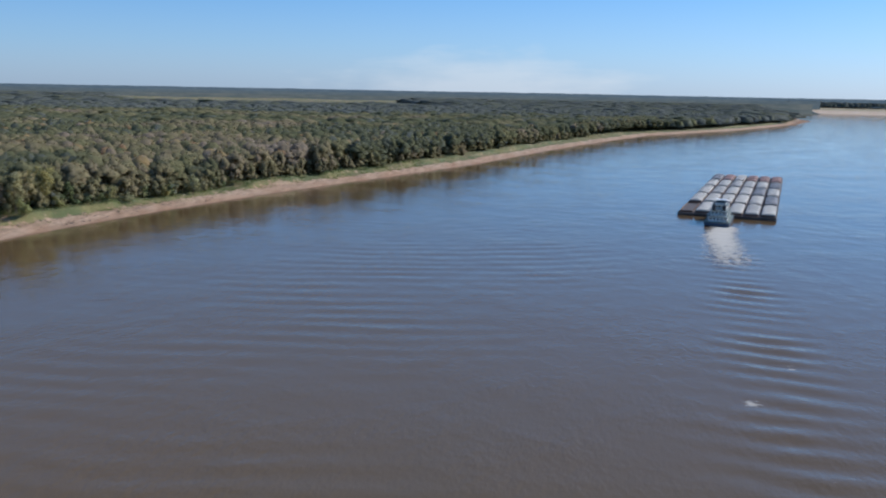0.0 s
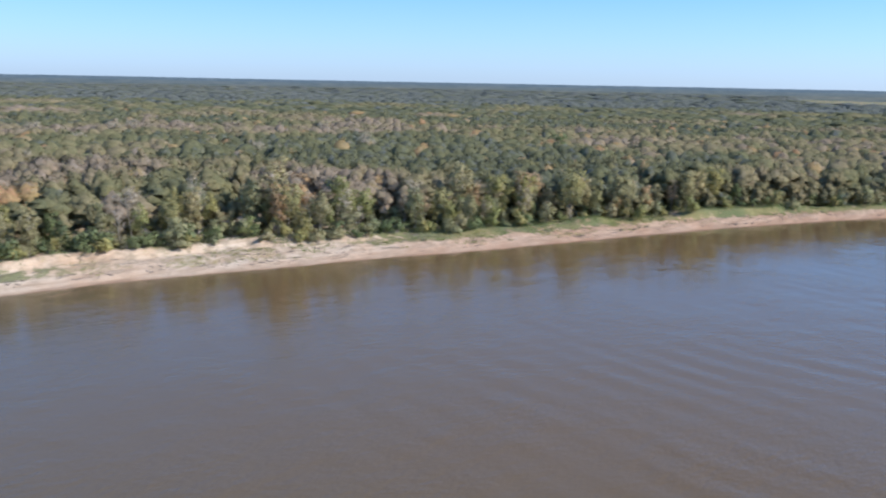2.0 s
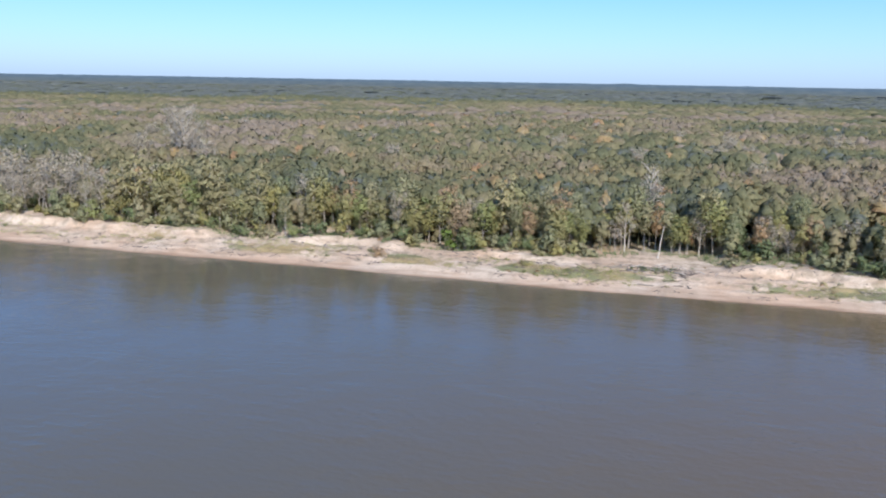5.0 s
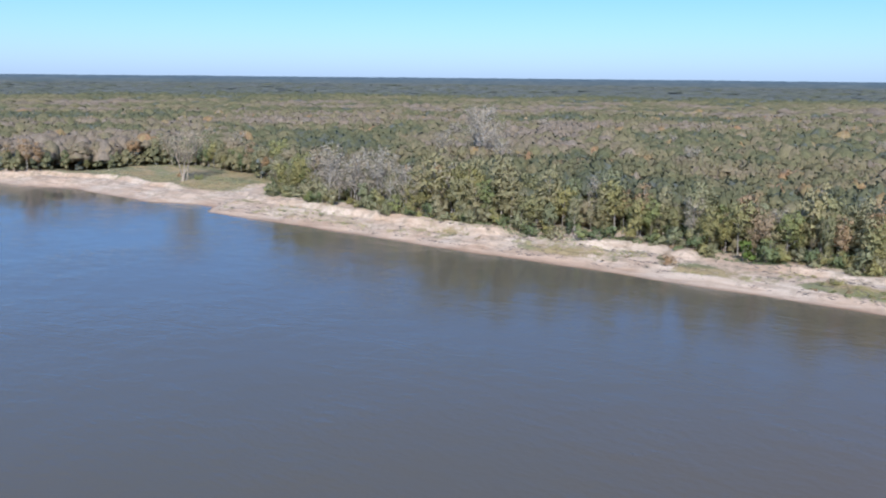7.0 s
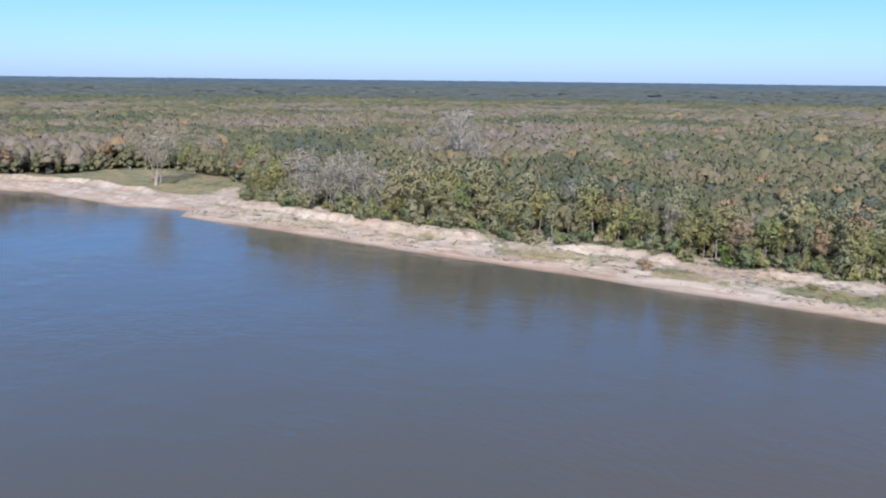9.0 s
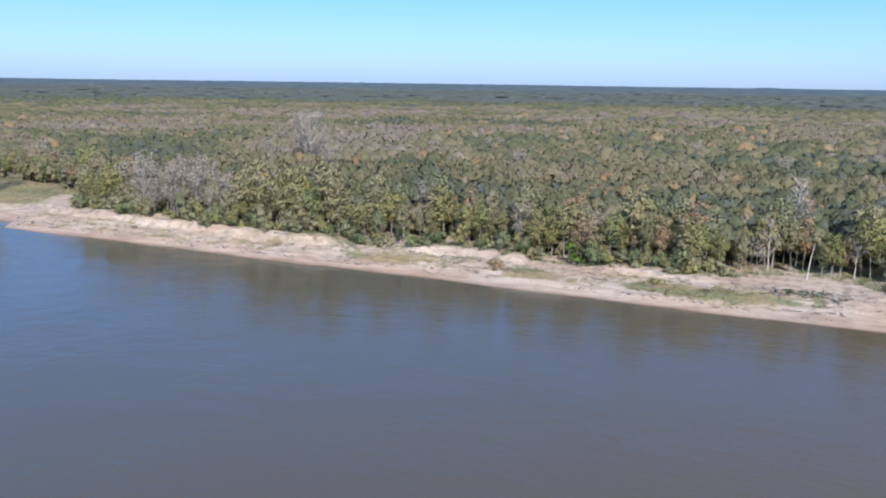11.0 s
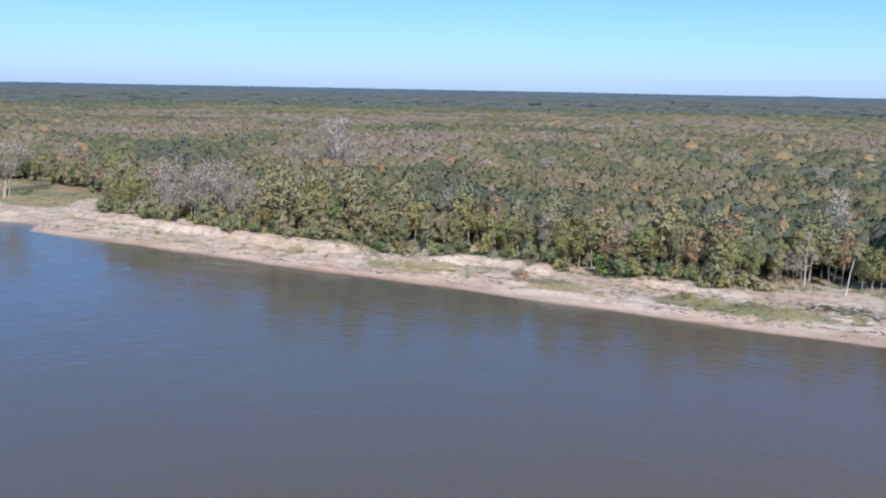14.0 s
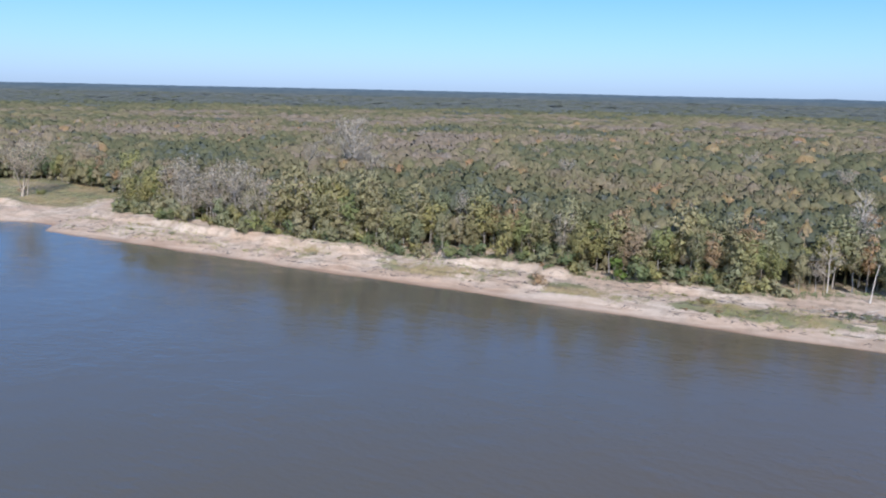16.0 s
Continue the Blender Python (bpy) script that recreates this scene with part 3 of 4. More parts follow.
# master trees of each kind; the first of each stands in the wood and the others are copies
MASTERS = {
    "olive": [tree("olive", BARK, 1, 24, 5.4, "tall olive-green tree in the wood's edge"), tree("olive", GREY_BARK, 2, 21, 5.6, "rounded olive-green tree in the wood's edge", first=0.28)],
    "greygreen": [tree("greygreen", PALE_BARK, 3, 25, 4.8, "grey-green tree with a pale trunk", first=0.4, low=0.2), tree("greygreen", GREY_BARK, 4, 22, 5.4, "broad grey-green tree losing its leaves")],
    "tan": [tree("mauve", PALE_BARK, 5, 24, 5.2, "nearly bare tree with thin tan leaves", per=10, size=0.32, twigs=5, clumps=6, stout=1.15), tree("mauve", GREY_BARK, 6, 22, 5.2, "faded tan tree with grey limbs", per=12, size=0.34, twigs=5, clumps=8, stout=1.15)],
    "yellow": [tree("yellow", PALE_BARK, 7, 22, 5.0, "yellowing tree with a pale trunk"), tree("yellow", BARK, 8, 20, 5.2, "gold and olive tree in the wood's edge")],
    "russet": [tree("russet", BARK, 9, 22, 5.2, "russet-brown autumn tree facing the river"), tree("russet", GREY_BARK, 10, 24, 4.8, "brownish tree with thinning leaves", per=20)],
    "dark": [tree("dark", BARK, 11, 22, 5.2, "dark green leafy tree facing the river", low=0.12, first=0.2), tree("dark", BARK, 12, 24, 4.6, "tall dark green tree in the wood", low=0.12)],
}


def plant_edge():
    """The trees that face the river, about three hundred, each a thing of its own."""
    rng = np.random.default_rng(77)
    used, total = set(), 0
    y = -690.0
    while y < 780 and total < 330:
        near = -460 < y < 420
        for row in range(2 if near else 1):
            yy = y + rng.uniform(-2.4, 2.4)
            s = float(bank_width(np.array([yy]))[0]) + 3 + row * 7.5 + rng.uniform(-2.5, 6.5)
            x = float(shore(np.array([yy]))[0]) - s / 0.95
            if 60 < yy < 290 and abs(x + 423) < 5:
                x -= 9
            if -30 < yy < 30 and s < 58:
                continue
            if 70 < yy < 285 and rng.random() < 0.55:
                continue
            p = rng.random()
            if yy < -425:
                kind = ("dark", "olive", "greygreen", "dark", "greygreen", "russet")[int(p * 6)]
            elif yy < -380 or (-352 < yy < -278 and p < 0.85):
                kind = ("tan" if p < 0.78 else "greygreen") if -352 < yy < -278 else ("greygreen", "olive", "dark", "tan")[int(p * 4)]
            elif -285 < yy < -190:
                kind = "yellow" if p < 0.52 else "olive" if p < 0.78 else "greygreen" if p < 0.9 else "tan"
            elif yy < -20:
                kind = "olive" if p < 0.38 else "greygreen" if p < 0.62 else "russet" if p < 0.74 else "yellow" if p < 0.84 else "dark" if p < 0.93 else "tan"
            else:
                kind = "olive" if p < 0.27 else "tan" if p < 0.45 else "greygreen" if p < 0.63 else "russet" if p < 0.78 else "yellow" if p < 0.88 else "dark"
            which = int(rng.random() * 2)
            size = rng.uniform(0.68, 1.42) * (0.84 if row == 0 else 1.0)
            if -350 < yy < -190:
                size *= 1.12
            m = stand(x, yy, rng.uniform(0, 360), size)
            ob = MASTERS[kind][which]
            if (kind, which) in used:
                copy_thing(ob, m)
            else:
                ob.matrix_basis = m
                used.add((kind, which))
            total += 1
        y += 5.4 if near or y < 0 else 7.6


plant_edge()


def plant_marked():
    """The trees that stand out singly."""
    spots = [
        (tree("tan", PALE_BARK, 21, 33, 7.0, "tall bare tree with white forked limbs", first=0.4, count=14, twigs=6, clumps=0, per=5, size=0.26, stout=1.9), (-470, -4.0), 20, 1.15),
        (tree("greygreen", PALE_BARK, 22, 25, 3.6, "slender leaning tree with a white trunk", first=0.62, lean=0.16, low=0.6, count=6, stout=1.3), (-394, 3.0), 100, 0.92),
        (tree("mauve", PALE_BARK, 23, 38, 10.5, "great bare grey tree standing above the wood", first=0.32, count=22, twigs=12, clumps=16, per=14, size=0.36, stout=1.7), (-556, -323), 60, 1.38),
        (tree("tan", TAN_BARK, 24, 24, 9.5, "clump of pale many-stemmed cottonwood on the meadow", first=0.35, count=7, twigs=4, stems=6, clumps=8, per=8, size=0.42, stout=1.9, lean=0.0), (-417, -488), 10, 1.35),
        (tree("mauve", GREY_BARK, 27, 33, 8.5, "bare mauve-grey tree rising from the wood", first=0.34, count=17, twigs=9, clumps=10, per=14, size=0.34, stout=1.5), (-548, -352), 0, 1.05),
        (tree("mauve", GREY_BARK, 28, 31, 8.0, "bare twiggy grey tree in the wood", first=0.34, count=16, twigs=8, clumps=10, per=14, size=0.34, stout=1.5), (-540, -300), 50, 1.05),
        (tree("dark", BARK, 25, 33, 8.0, "large dark evergreen-looking tree in the wood", low=0.15, first=0.2, count=12, per=34, clumps=22, size=0.8), (-506, 566), 0, 1.0),
        (tree("yellow", BARK, 26, 24, 6.0, "bright gold autumn tree in the wood"), (-440, 216), 0, 1.05),
    ]
    for ob, (x, y), turn, size in spots:
        ob.matrix_basis = stand(x, y, turn, size)
    # bare grey trees scattered through the wood
    rng = np.random.default_rng(8)
    for n in range(34):
        r, a = rng.uniform(520, 980), radians(rng.uniform(52, 140))
        x, y = -15 - r * math.sin(a), r * math.cos(a)
        if shore(np.array([y]))[0] - x > 90:
            copy_thing(spots[3 + n % 2 + 1][0], stand(x, y, rng.uniform(0, 360), rng.uniform(0.72, 1.0)))


plant_marked()


def plant_shrubs():
    rng = np.random.default_rng(5)
    masters = [shrub("dark", 41, 4.0, 3.4, "dark green shrub at the wood's edge"), shrub("olive", 42, 3.4, 3.2, "olive-green shrub on the bank"),
               shrub("greygreen", 43, 2.8, 3.0, "grey-green willow shrub on the bank"), shrub("dark", 44, 5.5, 3.6, "tall dark green bush under the trees"),
               shrub("olive", 45, 8.5, 4.2, "bushy olive sapling at the wood's edge", 90), shrub("greygreen", 46, 7.5, 4.0, "bushy grey-green sapling at the wood's edge", 90)]
    used = set()
    for y in np.arange(-400, 640, 6.0):
        yy = y + rng.uniform(-2.5, 2.5)
        s = float(bank_width(np.array([yy]))[0]) + rng.uniform(-5.5, 6.0)
        x = float(shore(np.array([yy]))[0]) - s / 0.95
        if rng.random() < 0.2 or -30 < yy < 30 or -100 < yy < -83:
            continue
        i = int(rng.choice((0, 1, 2, 3, 3, 4, 4, 4, 5, 5, 5)))
        m = stand(x, yy, rng.uniform(0, 360), rng.uniform(0.7, 1.5), 0.1)
        if i in used:
            copy_thing(masters[i], m)
        else:
            masters[i].matrix_basis, _ = m, used.add(i)
    # bushes that push out on to the sand, in broken rows
    y = -395.0
    while y < 330:
        y += rng.uniform(2.6, 7.5) if float(field(np.array([y]), np.array([0.0]), 30, 97, 2)[0]) > 0.46 else rng.uniform(7, 20)
        s = float(bank_width(np.array([y]))[0]) - rng.uniform(-2.0, 6.5)
        if -26 < y < 22 or -97 < y < -85:
            continue
        i = int(rng.choice((0, 1, 2, 3, 4, 5, 1, 2, 5)))
        copy_thing(masters[i], stand(float(shore(np.array([y]))[0]) - s / 0.95, y, rng.uniform(0, 360), rng.uniform(0.75, 1.35) * (0.8 if i > 3 else 1.1), 0.12))
    low = [shrub("olive", 61, 1.5, 2.6, "low dry olive brush on the sand", 26, 0.26), shrub("russet", 62, 1.2, 2.2, "low brown brush on the sand", 26, 0.24), shrub("greygreen", 63, 1.3, 2.8, "low grey-green brush on the sand", 26, 0.26)]
    used, count = set(), 0
    while count < 110:
        y = rng.uniform(-380, 330) if count % 2 else rng.uniform(-150, 70)
        s = rng.uniform(9, 1.0 + float(bank_width(np.array([y]))[0]))
        x = float(shore(np.array([y]))[0]) - s / 0.95
        if float(field(np.array([x]), np.array([y]), 24, 95, 2)[0]) < 0.5:
            continue
        i, m = int(rng.random() * 3), stand(x, y, rng.uniform(0, 360), rng.uniform(0.45, 1.15), 0.05)
        count += 1
        if i in used:
            copy_thing(low[i], m)
        else:
            low[i].matrix_basis, _ = m, used.add(i)
    for ob, x, y, size in ((shrub("russet", 51, 3.0, 3.6, "dry brown bush alone on the sand", size=0.3), -366.5, -117, 1.35), (shrub("lime", 52, 8.0, 2.6, "bright lime-green vine-covered shrub", size=0.5), -384, -91, 1.45),
                           (shrub("olive", 55, 3.2, 4.0, "dense olive bush beside the meadow tree"), -424, -482, 1.1), (shrub("russet", 56, 2.2, 3.4, "brown bush on the meadow"), -440, -520, 1.2), (shrub("dark", 53, 1.8, 2.4, "small dark green bush on the sand"), -384, -119, 1.0), (shrub("olive", 54, 1.6, 4.5, "low slanting band of dry olive brush"), -367, -51, 1.0)):
        ob.matrix_basis = stand(x, y, 0, size, 0.1)


plant_shrubs()


# ---- the closed forest ----
def lobe(rng, centre, rad, tall, rows, round_):
    """One closed leafy mass: rings of uneven points and a top."""
    verts, tris = [], []
    for i, (z, r) in enumerate(rows):
        a = (np.arange(round_) + 0.5 * (i % 2)) * 2 * np.pi / round_ + rng.uniform(-0.2, 0.2, round_)
        rr = r * rad * rng.uniform(0.82, 1.14, round_)
        verts.append(np.column_stack([rr * np.cos(a), rr * np.sin(a), z * tall + tall * rng.uniform(-0.14, 0.14, round_)]))
    verts.append(np.array([[rng.normal(0, 0.1) * rad, rng.normal(0, 0.1) * rad, tall]]))
    for i in range(len(rows) - 1):
        for j in range(round_):
            p, q, m = i * round_, (i + 1) * round_, (j + 1) % round_
            tris += [(p + j, p + m, q + m), (p + j, q + m, q + j)]
    p, top = (len(rows) - 1) * round_, len(rows) * round_
    tris += [(p + j, p + (j + 1) % round_, top) for j in range(round_)]
    return np.concatenate(verts) + centre, np.array(tris)


def crown_template(rng, lobes, round_, leaves, size, trunk):
    """A billowing crown, 1 m high and 1 m wide: leafy masses with loose sprays standing off them. Gives verts, triangles, normals."""
    pieces, middles = [], []
    full = ((-0.75, 0.62), (-0.1, 1.0), (0.62, 0.74))
    for n in range(lobes):
        if lobes == 1:
            c, rad, tall = np.array([0, 0, 0.62]), 0.5, 0.36
            rows = ((-0.9, 0.96), (0.2, 0.9), (0.78, 0.52)) if round_ > 5 else ((-0.8, 0.95), (0.55, 0.74))
        else:
            a = n * 2.4 + rng.uniform(-0.5, 0.5)
            off = 0.0 if n == 0 else rng.uniform(0.18, 0.32)
            z = 0.80 if n == 0 else rng.uniform(0.38 if trunk else 0.10, 0.78)
            c, rad, tall = np.array([off * np.cos(a), off * np.sin(a), z]), rng.uniform(0.22, 0.31), rng.uniform(0.13, 0.19)
            rows = full[1:] if n % 2 else full[:2]
        v, f = lobe(rng, c, rad, tall, rows, round_)
        pieces.append((v, f))
        middles.append((c, rad, tall))
    core, cf = joined(pieces)
    # soft normals: outwards from each mass and from the whole crown
    owner = np.repeat(np.arange(lobes), [len(v) for v, _ in pieces])
    cs = np.array([m[0] for m in middles])
    dims = np.array([(m[1], m[1], m[2]) for m in middles])
    heart = np.array([0, 0, 0.45])

    def soft(at, k, wild):
        return unit(0.9 * unit((at - cs[k]) / dims[k]) + 0.7 * unit((at - heart) * np.array([1, 1, 0.8])) + np.array([0, 0, 0.5]) + rng.normal(0, wild, at.shape))
    verts, faces, normals = [core], [cf], [soft(core, owner, 0.10)]
    base = len(core)
    if leaves:
        k = rng.integers(0, lobes, leaves)
        d = rng.normal(0, 1, (leaves, 3))
        d[:, 2] = np.where(rng.random(leaves) < 0.7, np.abs(d[:, 2]), d[:, 2])
        d = unit(d)
        at = cs[k] + d * dims[k] * rng.uniform(0.92, 1.16, (leaves, 1))
        sn = soft(at, k, 0.28)
        face = unit(d + rng.normal(0, 0.5, (leaves, 3)))
        face = np.where((face * sn).sum(1, keepdims=True) < 0, -face, face)
        a = unit(np.cross(face, rng.normal(0, 1, (leaves, 3))))
        b = np.cross(face, a)
        s = size * rng.uniform(0.5, 1.4, (leaves, 1))
        verts.append(np.stack([at - a * s - b * s * 0.45, at + a * s * 0.9 - b * s * 0.35, at + a * s * 0.1 + b * s * 0.8], 1).reshape(-1, 3))
        faces.append(np.arange(leaves * 3).reshape(-1, 3) + base)
        normals.append(np.repeat(sn, 3, 0))
        base += leaves * 3
    if trunk:
        tv, tf = tube([(0, 0, -0.02), (0.02, 0, 0.25), (0, 0.02, 0.6)], [0.022, 0.018, 0.01], 3)
        verts.append(tv)
        faces.append(tf + base)
        normals.append(unit(tv * np.array([1, 1, 0]) + np.array([1e-3, 0, 0])))
    return np.concatenate(verts), np.concatenate(faces), np.concatenate(normals)


def forest(name, label, spots, heights, widths, tones, lobes, round_, leaves, size, trunk, seed):
    rng = np.random.default_rng(seed)
    n, kinds = len(spots), 12
    which = rng.integers(0, kinds, n)
    turn = rng.uniform(0, 2 * np.pi, n)
    verts, faces, norms, attr, base = [], [], [], [], 0
    z = land_height(spots[:, 0], spots[:, 1])
    for k in range(kinds):
        v, f, nr = crown_template(rng, lobes, round_, leaves, size, trunk)
        i = np.nonzero(which == k)[0]
        c, s = np.cos(turn[i])[:, None], np.sin(turn[i])[:, None]
        w, h = widths[i][:, None], heights[i][:, None]
        x = (v[:, 0] * c - v[:, 1] * s) * w + spots[i, 0][:, None]
        y = (v[:, 0] * s + v[:, 1] * c) * w + spots[i, 1][:, None]
        zz = v[:, 2] * h + z[i][:, None]
        verts.append(np.stack([x, y, zz], -1).reshape(-1, 3))
        norms.append(np.stack([nr[:, 0] * c - nr[:, 1] * s, nr[:, 0] * s + nr[:, 1] * c, nr[:, 2] + 0 * c], -1).reshape(-1, 3))
        faces.append((f[None] + (np.arange(len(i)) * len(v))[:, None, None]).reshape(-1, 3) + base)
        attr.append(np.clip(np.repeat(tones[i], len(v)) + np.tile(rng.normal(0, 0.05, len(v)), len(i)), 0, 1))
        base += len(i) * len(v)
    me = mesh_of(name, np.concatenate(verts), np.concatenate(faces), CANOPY, (("tone", np.concatenate(attr)),), True, np.concatenate(norms))
    tagged(new(name, me), label, "forest", kind="stuff")


def forest_spots(rng, near, far, cell):
    """A jittered grid over the land seen from the river, between two distances from it."""
    reach = max(far, 1900)
    g = np.arange(-reach, reach, cell)
    xx, yy = np.meshgrid(g, g)
    xx = (xx + rng.uniform(-0.6, 0.6, xx.shape) * cell).ravel()
    yy = (yy + rng.uniform(-0.6, 0.6, yy.shape) * cell).ravel()
    r, yaw = np.hypot(xx + 15, yy), np.degrees(np.arctan2(-(xx + 15), yy))
    s = (shore(yy) - xx) * 0.95
    w = bank_width(yy)
    front = (s < w + 24) & (r < 1900)       # the rows that face the water are always built finely
    ok = (((r >= near) & (r < far) & ~front) | (front & (near == 0))) & (yaw > -24) & (yaw < 160)
    xx, yy, s, w = xx[ok], yy[ok], s[ok], w[ok]
    skip = np.where((yy > -460) & (yy < 420), 16, np.where((yy > -690) & (yy < 780), 10, 3))
    ok = (s > w + skip) & (far_field(xx, yy) < 0.5)
    ok &= ~((yy > 60) & (yy < 290) & (xx > -432 + 0.04 * (yy - 90)) & ((xx < -414) | (rng.random(len(xx)) < 0.7)))
    return np.column_stack([xx[ok], yy[ok]])


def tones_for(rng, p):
    """Each tree's place on the palette: broad drifts of one kind, set shifts by place, and chance."""
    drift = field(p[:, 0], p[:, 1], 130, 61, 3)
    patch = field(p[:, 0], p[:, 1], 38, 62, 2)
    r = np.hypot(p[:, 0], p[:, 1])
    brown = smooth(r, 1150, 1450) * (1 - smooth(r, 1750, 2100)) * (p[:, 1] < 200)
    # past 1500 m the tone slides towards 0, so haze sits in the colour
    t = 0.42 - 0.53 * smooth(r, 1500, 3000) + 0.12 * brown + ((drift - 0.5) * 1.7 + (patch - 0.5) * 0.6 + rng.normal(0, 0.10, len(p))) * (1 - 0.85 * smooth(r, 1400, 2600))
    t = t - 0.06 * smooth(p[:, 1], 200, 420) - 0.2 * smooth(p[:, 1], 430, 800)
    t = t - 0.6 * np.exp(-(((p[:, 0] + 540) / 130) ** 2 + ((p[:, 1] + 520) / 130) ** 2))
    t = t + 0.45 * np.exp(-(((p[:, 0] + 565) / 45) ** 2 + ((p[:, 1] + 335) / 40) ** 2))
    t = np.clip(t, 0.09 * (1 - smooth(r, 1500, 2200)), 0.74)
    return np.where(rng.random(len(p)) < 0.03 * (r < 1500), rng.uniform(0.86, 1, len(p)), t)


def build_forest():
    rng = np.random.default_rng(9)
    for name, label, near, far, cell, lobes, round_, leaves, size, trunk, tall, wide in (
            ("forest_belt", "mixed autumn forest behind the river bank, green and brown", 0, 640, 8.4, 7, 5, 120, 0.050, True, (20, 26), 1.8),
            ("forest_middle", "closed canopy of mixed autumn forest", 640, 1300, 9.6, 1, 7, 10, 0.066, False, (20, 26), 1.65),
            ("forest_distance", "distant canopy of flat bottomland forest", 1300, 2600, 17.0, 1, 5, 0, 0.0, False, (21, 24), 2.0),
            ("forest_horizon", "far forest reaching the horizon, haze grey painted into its leaves", 2600, 4000, 32.0, 1, 5, 0, 0.0, False, (21, 23), 3.0)):
        p = forest_spots(rng, near, far, cell)
        n = len(p)
        clump = field(p[:, 0], p[:, 1], 55, 71, 2)
        h = rng.uniform(tall[0], tall[1], n) * (0.90 + 0.2 * clump) * np.where(rng.random(n) < 0.06, 1.12, 1.0)
        w = cell * wide * rng.uniform(0.65, 1.45, n)
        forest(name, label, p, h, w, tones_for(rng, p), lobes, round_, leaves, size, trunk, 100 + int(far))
    # the thicket that closes the wood under its crowns towards the river
    n = 1500
    y = np.where(rng.random(n) < 0.34, rng.uniform(-1100, -430, n), np.where(rng.random(n) < 0.55, rng.uniform(400, 1500, n), rng.uniform(-430, 400, n)))
    inner = (y > -430) & (y < 400)
    s = bank_width(y) + np.where(inner, rng.uniform(9, 24, n), rng.uniform(0, 16, n))
    p = np.column_stack([shore(y) - s / 0.95, y])
    p = p[~((y > -40) & (y < 40)) & ~((y > 60) & (y < 290) & (p[:, 0] > -434) & (p[:, 0] < -412)) & (far_field(p[:, 0], p[:, 1]) < 0.5)]
    n = len(p)
    t = np.clip(0.34 - 0.14 * (p[:, 1] < -430) + 0.5 * (field(p[:, 0], p[:, 1], 60, 63, 2) - 0.5) + rng.normal(0, 0.10, n), 0, 0.8)
    forest("forest_thicket", "green thicket of young trees under the wood's edge", p, rng.uniform(8, 17, n), rng.uniform(6, 10, n), t, 5, 5, 60, 0.080, False, 55)


build_forest()


def build_far_wood():
    """The wood on the far bend behind the sand bar."""
    rng = np.random.default_rng(31)
    x = rng.uniform(1190, 4000, 2600)
    y = 4190 + rng.uniform(430, 690, 2600) - 0.12 * (x - 900)
    v, f, _ = crown_template(rng, 1, 5, 0, 0.0, False)
    h, w = rng.uniform(18, 26, 2600), rng.uniform(24, 40, 2600)
    z = 24 + (y - (4190 + 430 - 0.12 * (x - 900))) * 0.045
    verts = v[None] * np.stack([w, w, h], -1)[:, None] + np.stack([x, y, z], -1)[:, None]
    faces = f[None] + (np.arange(2600) * len(v))[:, None, None]
    # tones near 0 give this wood the painted haze grey
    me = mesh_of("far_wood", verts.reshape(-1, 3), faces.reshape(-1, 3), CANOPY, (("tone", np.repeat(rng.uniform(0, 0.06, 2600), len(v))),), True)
    tagged(new("far_wood", me), "wood on the far bend of the river, painted haze grey", "forest", kind="stuff")


build_far_wood()


# ---- the barge tow ----
def box(bm, x0, x1, y0, y1, z0, z1, bevel=0.0):
    m = Matrix.LocRotScale(((x0 + x1) / 2, (y0 + y1) / 2, (z0 + z1) / 2), None, (x1 - x0, y1 - y0, z1 - z0))
    made = bmesh.ops.create_cube(bm, size=1, matrix=m)
    if bevel:
        edges = list({e for v in made["verts"] for e in v.link_edges})
        bmesh.ops.bevel(bm, geom=edges, offset=bevel, segments=1, affect="EDGES")


def prism(bm, outline, a, b, axis="x"):
    """A closed outline swept along one axis from a to b."""
    def at(p, q, t):
        return (t, p, q) if axis == "x" else (p, t, q) if axis == "y" else (p, q, t)
    lo = [bm.verts.new(at(p, q, a)) for p, q in outline]
    hi = [bm.verts.new(at(p, q, b)) for p, q in outline]
    n = len(outline)
    for i in range(n):
        bm.faces.new((lo[i], lo[(i + 1) % n], hi[(i + 1) % n], hi[i]))
    bm.faces.new(lo[::-1])
    bm.faces.new(hi)
    bmesh.ops.recalc_face_normals(bm, faces=bm.faces)


def drum(bm, x, y, z0, z1, r, sides=10, r1=None):
    bmesh.ops.create_cone(bm, cap_ends=True, segments=sides, radius1=r, radius2=r if r1 is None else r1, depth=z1 - z0, matrix=Matrix.Translation((x, y, (z0 + z1) / 2)))


HULL = plain("barge_hull_steel", (0.10, 0.075, 0.065), 0.7, 0.0, 0.4, 0.4)
RUSTY = plain("rusty_coaming", (0.20, 0.11, 0.075), 0.8, 0.0, 0.4, 0.6)
COVERS = [plain("cover_pale", (0.66, 0.60, 0.52), 0.7, 0, 0.35, 0.35), plain("cover_grey", (0.52, 0.48, 0.43), 0.7, 0, 0.35, 0.35),
          plain("cover_dark", (0.30, 0.29, 0.29), 0.65, 0, 0.25, 0.5), plain("cover_red", (0.42, 0.25, 0.21), 0.7, 0, 0.3, 0.5)]
WHITE = plain("white_paint", (0.78, 0.77, 0.74), 0.45, 0, 0.12, 1.2)
BOAT_HULL = plain("dark_blue_hull", (0.045, 0.07, 0.12), 0.5, 0, 0.3, 0.8)
DECK = plain("grey_green_deck", (0.16, 0.20, 0.19), 0.75, 0, 0.3, 1.0)
GLASS = Nodes("wheelhouse_glass", 0.05).done((0.03, 0.045, 0.055))
